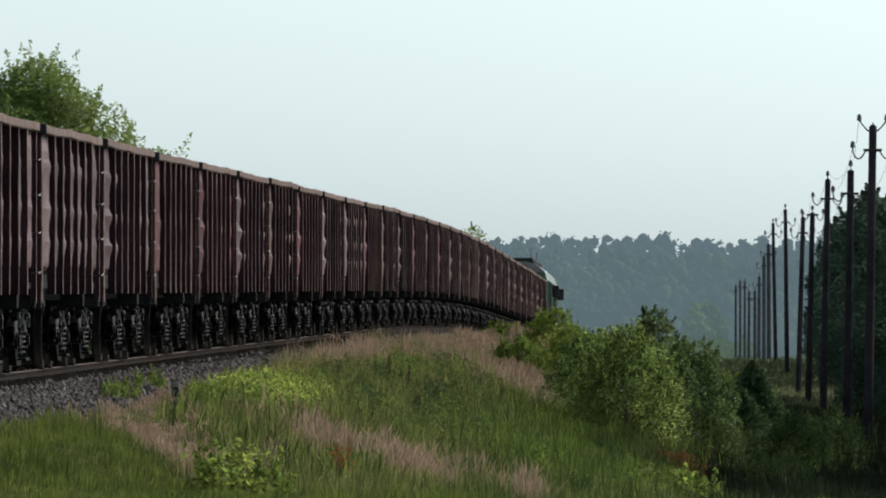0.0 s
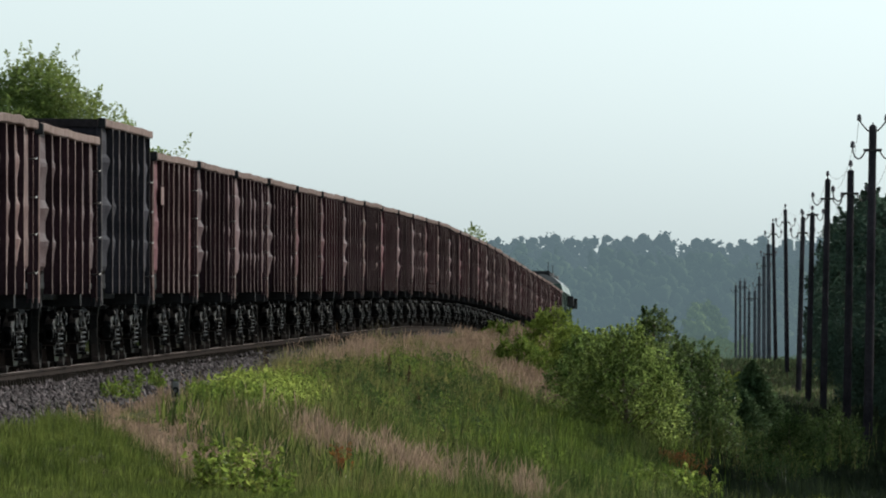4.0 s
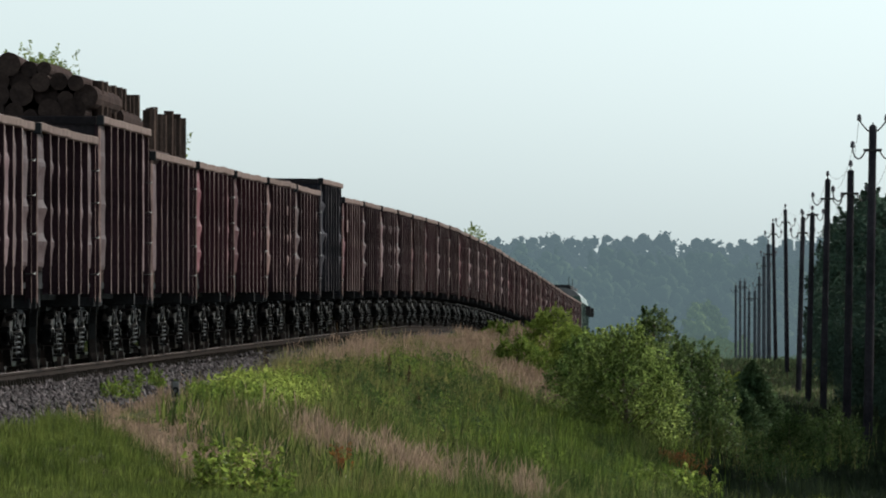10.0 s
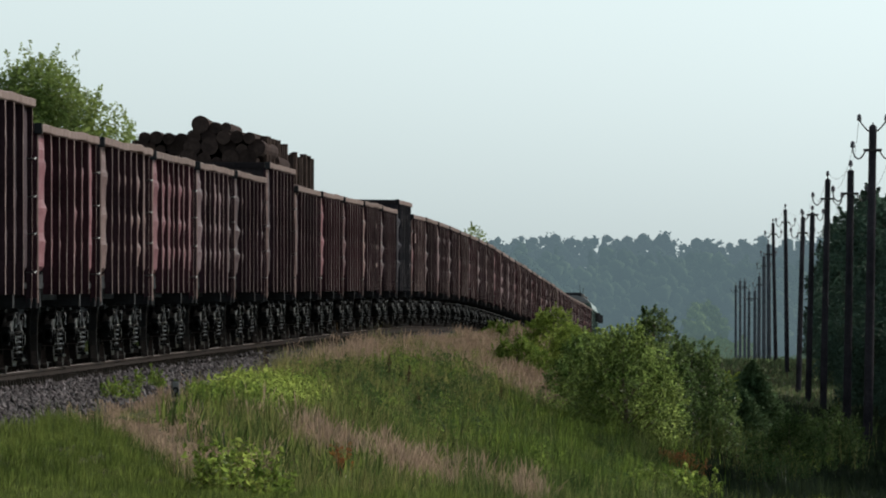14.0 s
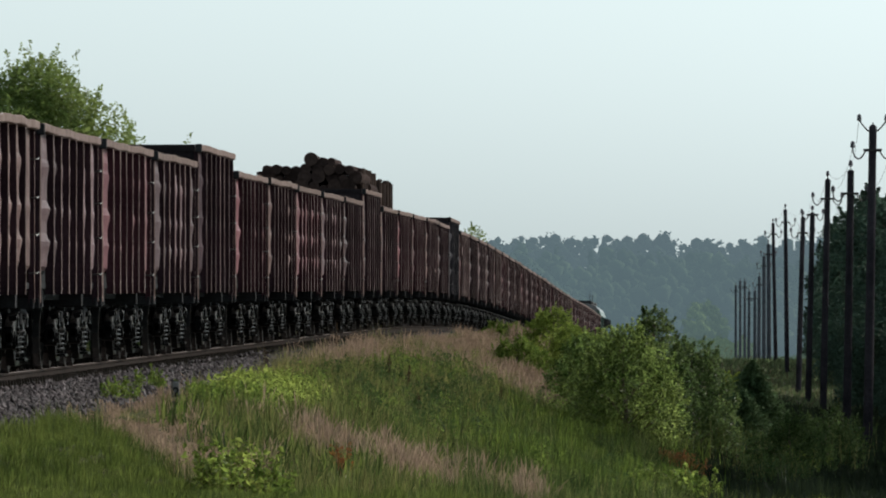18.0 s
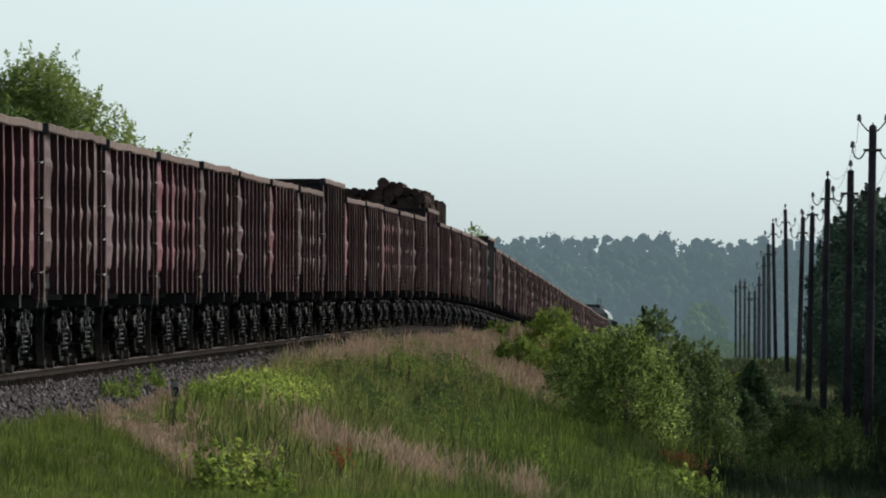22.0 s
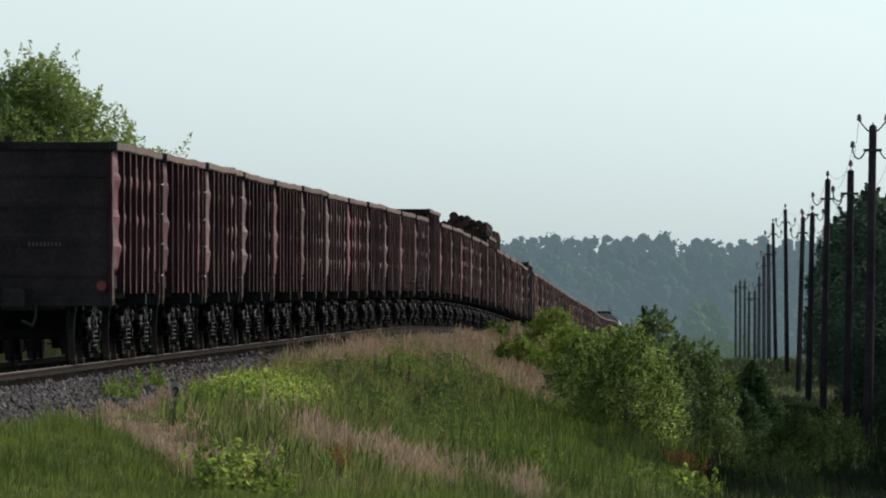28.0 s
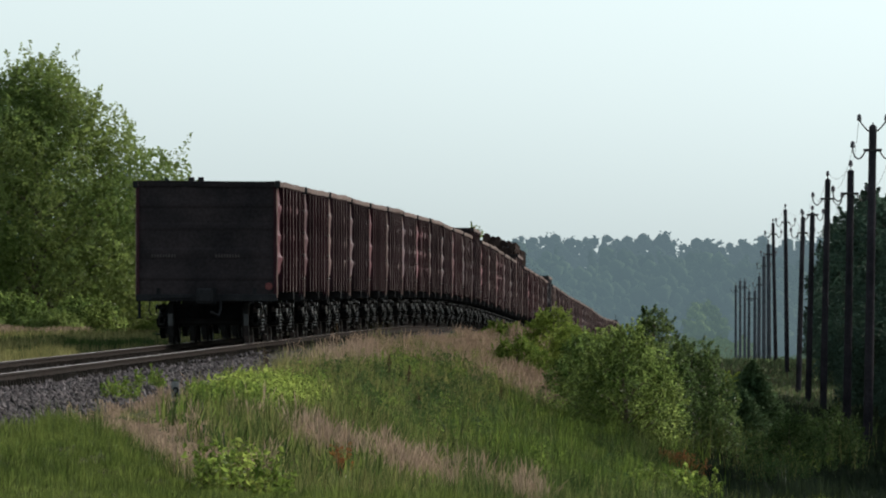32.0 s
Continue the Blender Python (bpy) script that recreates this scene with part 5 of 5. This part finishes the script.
def far_woods(name, label, rows, mat, seed, per=420, leaf=0.8, broad=(0.2, 0.34)):
    """Trees too far to count: crowns and pointed tops in depth, joined."""
    rng = np.random.default_rng(seed)
    bm = bmesh.new()
    bmesh.ops.create_icosphere(bm, subdivisions=1, radius=1.0)
    ball_v = np.array([v.co[:] for v in bm.verts])
    ball_f = np.array([[v.index for v in f.verts] for f in bm.faces])
    bm.free()
    pts, size, solid_v, solid_f, count = [], [], [], [], 0
    for d, x0, x1, step, h0, h1, spruce_share in rows:
        x = x0
        while x < x1:
            x += step * rng.uniform(0.5, 1.5)
            dd = d + rng.uniform(-0.03, 0.03) * d
            h = rng.uniform(h0, h1)
            z0 = float(ground_z(min(x - track_x(dd), 2000), dd))
            heap = []
            if rng.random() < spruce_share:
                for k in range(9):
                    f = k / 8
                    rr = h * 0.2 * (1.03 - f) + 0.5
                    heap.append((rng.normal(0, 0.2), 0, h * (0.12 + 0.8 * f), rr, rr, h * 0.09))
            else:
                w = h * rng.uniform(*broad)
                m = 20 if per > 100 else 6
                for k in range(m):
                    f = k / (m - 1)
                    rr = w * rng.uniform(0.26, 0.5) * (1.2 - 0.5 * f)
                    heap.append((rng.normal(0, w * 0.6) * (1.15 - 0.7 * f), rng.normal(0, w * 0.5), h * (0.12 + 0.78 * f ** 1.2), rr, rr, rr * rng.uniform(0.8, 1.3)))
            heap = [(a + x, b + dd, c + z0, p, q, s) for a, b, c, p, q, s in heap]
            pts.append(crown_points(rng, [(a, b, c, p * 1.13, q * 1.13, s * 1.13) for a, b, c, p, q, s in heap], per, 0.4))
            size.append(leaf * rng.uniform(0.6, 1.4, per) * h / 18)
            for a, b, c, p, q, s in heap:
                lump = 1 + 0.16 * rng.normal(size=(len(ball_v), 1))
                solid_v.append(ball_v * np.array([p, q, s]) * 0.8 * lump + np.array([a, b, c]))
                solid_f.append(ball_f + count)
                count += len(ball_v)
    v, faces = leafy(np.concatenate(pts), np.concatenate(size), rng)
    me = raw_mesh(name, np.concatenate([np.concatenate(solid_v), v]), np.concatenate([np.concatenate(solid_f), faces + count]), mat)
    me.polygons.foreach_set("use_smooth", np.ones(len(me.polygons), bool))
    tagged(new(name, me), label, "woods", kind="stuff")


# the haze over these woods is emitted by their own materials
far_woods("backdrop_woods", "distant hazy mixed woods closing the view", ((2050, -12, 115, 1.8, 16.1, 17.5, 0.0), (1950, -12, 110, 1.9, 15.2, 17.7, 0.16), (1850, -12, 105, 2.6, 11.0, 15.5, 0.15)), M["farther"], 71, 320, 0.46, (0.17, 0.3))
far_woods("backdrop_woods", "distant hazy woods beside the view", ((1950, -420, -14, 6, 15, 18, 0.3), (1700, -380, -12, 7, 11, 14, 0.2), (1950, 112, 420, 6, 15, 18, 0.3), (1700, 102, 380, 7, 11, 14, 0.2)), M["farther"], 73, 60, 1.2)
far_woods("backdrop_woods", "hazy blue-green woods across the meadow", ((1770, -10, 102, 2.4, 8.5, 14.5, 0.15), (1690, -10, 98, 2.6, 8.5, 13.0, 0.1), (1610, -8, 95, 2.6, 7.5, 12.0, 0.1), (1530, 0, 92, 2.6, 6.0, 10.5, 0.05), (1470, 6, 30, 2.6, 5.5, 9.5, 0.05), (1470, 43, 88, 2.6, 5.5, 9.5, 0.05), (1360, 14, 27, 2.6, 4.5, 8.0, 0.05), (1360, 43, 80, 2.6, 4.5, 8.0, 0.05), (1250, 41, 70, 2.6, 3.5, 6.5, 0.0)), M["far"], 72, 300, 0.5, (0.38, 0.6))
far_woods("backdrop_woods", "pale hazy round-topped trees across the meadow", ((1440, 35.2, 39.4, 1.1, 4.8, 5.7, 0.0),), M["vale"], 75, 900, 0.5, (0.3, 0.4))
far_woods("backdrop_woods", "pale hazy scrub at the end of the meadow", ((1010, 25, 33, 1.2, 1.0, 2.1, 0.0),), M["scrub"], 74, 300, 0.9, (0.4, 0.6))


def far_meadow():
    """The open valley floor that climbs towards the woods, its haze painted as a pale glow."""
    rng = np.random.default_rng(76)
    d = rng.uniform(1085, 1500, 12000)
    x = d * rng.uniform(0.021, 0.04, len(d))
    r = rng.random(len(d))
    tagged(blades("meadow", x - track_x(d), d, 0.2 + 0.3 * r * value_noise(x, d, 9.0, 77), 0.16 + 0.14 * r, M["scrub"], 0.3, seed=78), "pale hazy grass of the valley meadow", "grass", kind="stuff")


far_meadow()


# ---- telegraph poles ----
def telegraph_pole(label, height, r, lean, arms, grey=False, raised=False):
    thing = tagged(new("telegraph_pole"), label, "pole", "telegraph poles")
    bm = bmesh.new()
    top = Vector((lean[0], lean[1], height))
    bar(bm, (0, 0, -0.4), top, r * 1.12, 12, r * 0.86)
    bar(bm, top, top + Vector((0, 0, 0.05)), r * 0.86, 12, r * 0.3)
    part("shaft", bm, M["haze_pole"] if grey else M["pole"], thing)

    def insulator(p):
        bm = bmesh.new()
        prof = [(0.0, 0.0), (0.05, 0.0), (0.062, 0.05), (0.045, 0.07), (0.055, 0.1), (0.035, 0.15), (0.0, 0.17)]
        loft(bm, [[(a * math.cos(q), a * math.sin(q), z) for a, z in prof] for q in (2 * math.pi * k / 10 for k in range(11))])
        bmesh.ops.remove_doubles(bm, verts=bm.verts, dist=0.001)
        part("insulator", bm, M["glassy"], thing, at=Matrix.Translation(p))

    bm = bmesh.new()
    bar(bm, top, top + Vector((0, 0, 0.1 if raised else 0.16)), 0.016, 6)
    part("pin", bm, M["iron"], thing)
    if not raised:
        insulator(top + Vector((0, 0, 0.14)))
    if raised:                                # two brackets that rise from the very top
        for s in (-1, 1):
            bm = bmesh.new()
            sweep(bm, [tuple(top + Vector((s * x, 0, dz))) for x, dz in ((0, -0.12), (0.12, -0.1), (0.2, -0.02), (0.28, 0.08), (0.33, 0.16))], 0.02, 5)
            part("bracket", bm, M["iron"], thing, "curved iron bracket")
            insulator(top + Vector((s * 0.33, 0, 0.14)))
    for z, reach in arms:
        c = Vector((lean[0] * z / height, lean[1] * z / height, z))
        for s in (-1, 1):
            bm = bmesh.new()
            pts = [c + Vector((s * x, 0, dz)) for x, dz in ((0, 0), (0.12, 0.0), (reach * 0.36, -0.03), (reach * 0.48, -0.12), (reach * 0.6, -0.19), (reach * 0.74, -0.21), (reach * 0.88, -0.16), (reach * 0.97, -0.07), (reach, 0.02), (reach, 0.08))]
            sweep(bm, [tuple(p) for p in pts], 0.02, 5)
            part("bracket", bm, M["iron"], thing, "curved iron bracket")
            insulator(c + Vector((s * reach, 0, 0.06)))
        bm = bmesh.new()
        box(bm, c.x - 0.22, c.x + 0.22, c.y - 0.12, c.y + 0.12, c.z - 0.035, c.z + 0.035, bevel=0.01)
        part("clamp", bm, M["iron"], thing)
    return thing


POLES = []


def build_poles():
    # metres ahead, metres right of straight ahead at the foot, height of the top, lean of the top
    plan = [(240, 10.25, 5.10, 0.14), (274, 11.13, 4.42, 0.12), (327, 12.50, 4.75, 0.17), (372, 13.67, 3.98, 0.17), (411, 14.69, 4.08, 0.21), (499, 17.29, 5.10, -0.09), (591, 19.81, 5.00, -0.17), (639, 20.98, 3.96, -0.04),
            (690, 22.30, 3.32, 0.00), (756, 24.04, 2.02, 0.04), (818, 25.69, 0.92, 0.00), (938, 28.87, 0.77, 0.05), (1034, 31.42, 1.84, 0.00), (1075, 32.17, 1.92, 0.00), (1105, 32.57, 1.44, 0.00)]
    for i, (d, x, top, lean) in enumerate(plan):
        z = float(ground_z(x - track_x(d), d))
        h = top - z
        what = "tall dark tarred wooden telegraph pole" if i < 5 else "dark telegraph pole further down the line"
        # poles beyond 620 m take the haze-tinted colour
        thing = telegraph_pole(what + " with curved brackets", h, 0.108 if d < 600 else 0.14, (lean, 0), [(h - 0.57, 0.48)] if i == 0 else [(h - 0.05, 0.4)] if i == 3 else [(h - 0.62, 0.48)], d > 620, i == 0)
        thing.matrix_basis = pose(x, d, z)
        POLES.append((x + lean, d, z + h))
    for i, ((x0, d0, z0), (x1, d1, z1)) in enumerate(zip(POLES[:9], POLES[1:10])):
        for dx, dz in ((0, 0.27), (-0.48, -0.45), (0.48, -0.45)):
            near = -0.33 if i == 0 and dx == 0 else dx
            bm = bmesh.new()
            pts = []
            for j in range(13):
                f = j / 12
                pts.append((x0 + near * (1 - f) + dx * f + (x1 - x0) * f, d0 + (d1 - d0) * f, z0 + dz + (z1 - z0) * f - 4 * 0.35 * f * (1 - f)))
            sweep(bm, pts, 0.0045, 4)
            tagged(new("telegraph_wire", mesh_of("telegraph_wire", bm, M["iron"])), "thin sagging telegraph wire between poles", "wire", "telegraph wires")


build_poles()


# ---- the distance post beside the stones ----
def build_post():
    thing = tagged(new("distance_post"), "short weathered concrete post with a black numeral", "post")
    bm = bmesh.new()
    box(bm, -0.046, 0.046, -0.05, 0.05, -0.25, 0.42, bevel=0.01)
    loft(bm, [[(-0.046 * a, -0.05 * a, z), (0.046 * a, -0.05 * a, z), (0.046 * a, 0.05 * a, z), (-0.046 * a, 0.05 * a, z)] for a, z in ((0.98, 0.42), (0.7, 0.445))], closed=True, caps=True)
    part("shaft", bm, M["post_foot"], thing, "dark weathered concrete shaft")
    bm = bmesh.new()
    box(bm, -0.051, 0.051, -0.056, 0.03, 0.17, 0.43, bevel=0.008)
    part("plate", bm, M["post"], thing, "pale painted upper face")
    curve = bpy.data.curves.new("numeral", "FONT")
    curve.body, curve.size, curve.extrude, curve.align_x = "2", 0.19, 0.003, "CENTER"
    curve.offset = 0.007
    text = new("numeral", curve)
    me = bpy.data.meshes.new_from_object(text.evaluated_get(bpy.context.evaluated_depsgraph_get()))
    bpy.data.objects.remove(text)
    me.materials.clear()
    me.materials.append(M["ink"])
    part("numeral", me, None, thing, "black numeral", at=pose(0, -0.0585, 0.225, 90, 0, 0))
    p = spot(3.24, 140)
    thing.matrix_basis = pose(p.x, p.y, p.z, 0, -1.5, 14)


build_post()


# ---- what moves ----
def run(t):
    """How far the train has come after t seconds, in wagon lengths."""
    return t - 0.0145 * t + 0.000727 * t * t


def motions():
    for thing, k, length in TRAIN:
        rows = []
        for t in range(0, 33):
            d = D0 + WAGON * (k + run(t) + length / 2)
            rise = float(rail_z(d + 4.3) - rail_z(d - 4.3)) / 8.6
            z = float(rail_z(d + 4.3) + rail_z(d - 4.3)) / 2
            rows.append((t, pose(track_x(d), d, z, math.degrees(math.atan(rise)), 0, -math.degrees(math.atan(SLOPE)))))
        walk(thing, rows)
    # wheels roll: 0.475 m radius
    wheels = [o for thing, *_ in TRAIN for part_ in thing.children for o in part_.children if o.name.startswith("wheelset")]
    for y in (-0.925, 0.925):
        same = [o for o in wheels if abs(o.matrix_basis.translation.y - y) < 0.01]
        rows = []
        for i in range(0, 961):
            t = i / 30
            turn = -math.degrees(WAGON * run(t) / 0.475)
            rows.append((t, pose(0, y, 0.475, turn, 0, 0)))
        walk(same[0], rows)
        keys = same[0].animation_data
        for o in same[1:]:
            o.rotation_mode = "QUATERNION"
            o.animation_data_create()
            o.animation_data.action = keys.action
            o.animation_data.action_slot = keys.action_slot


motions()
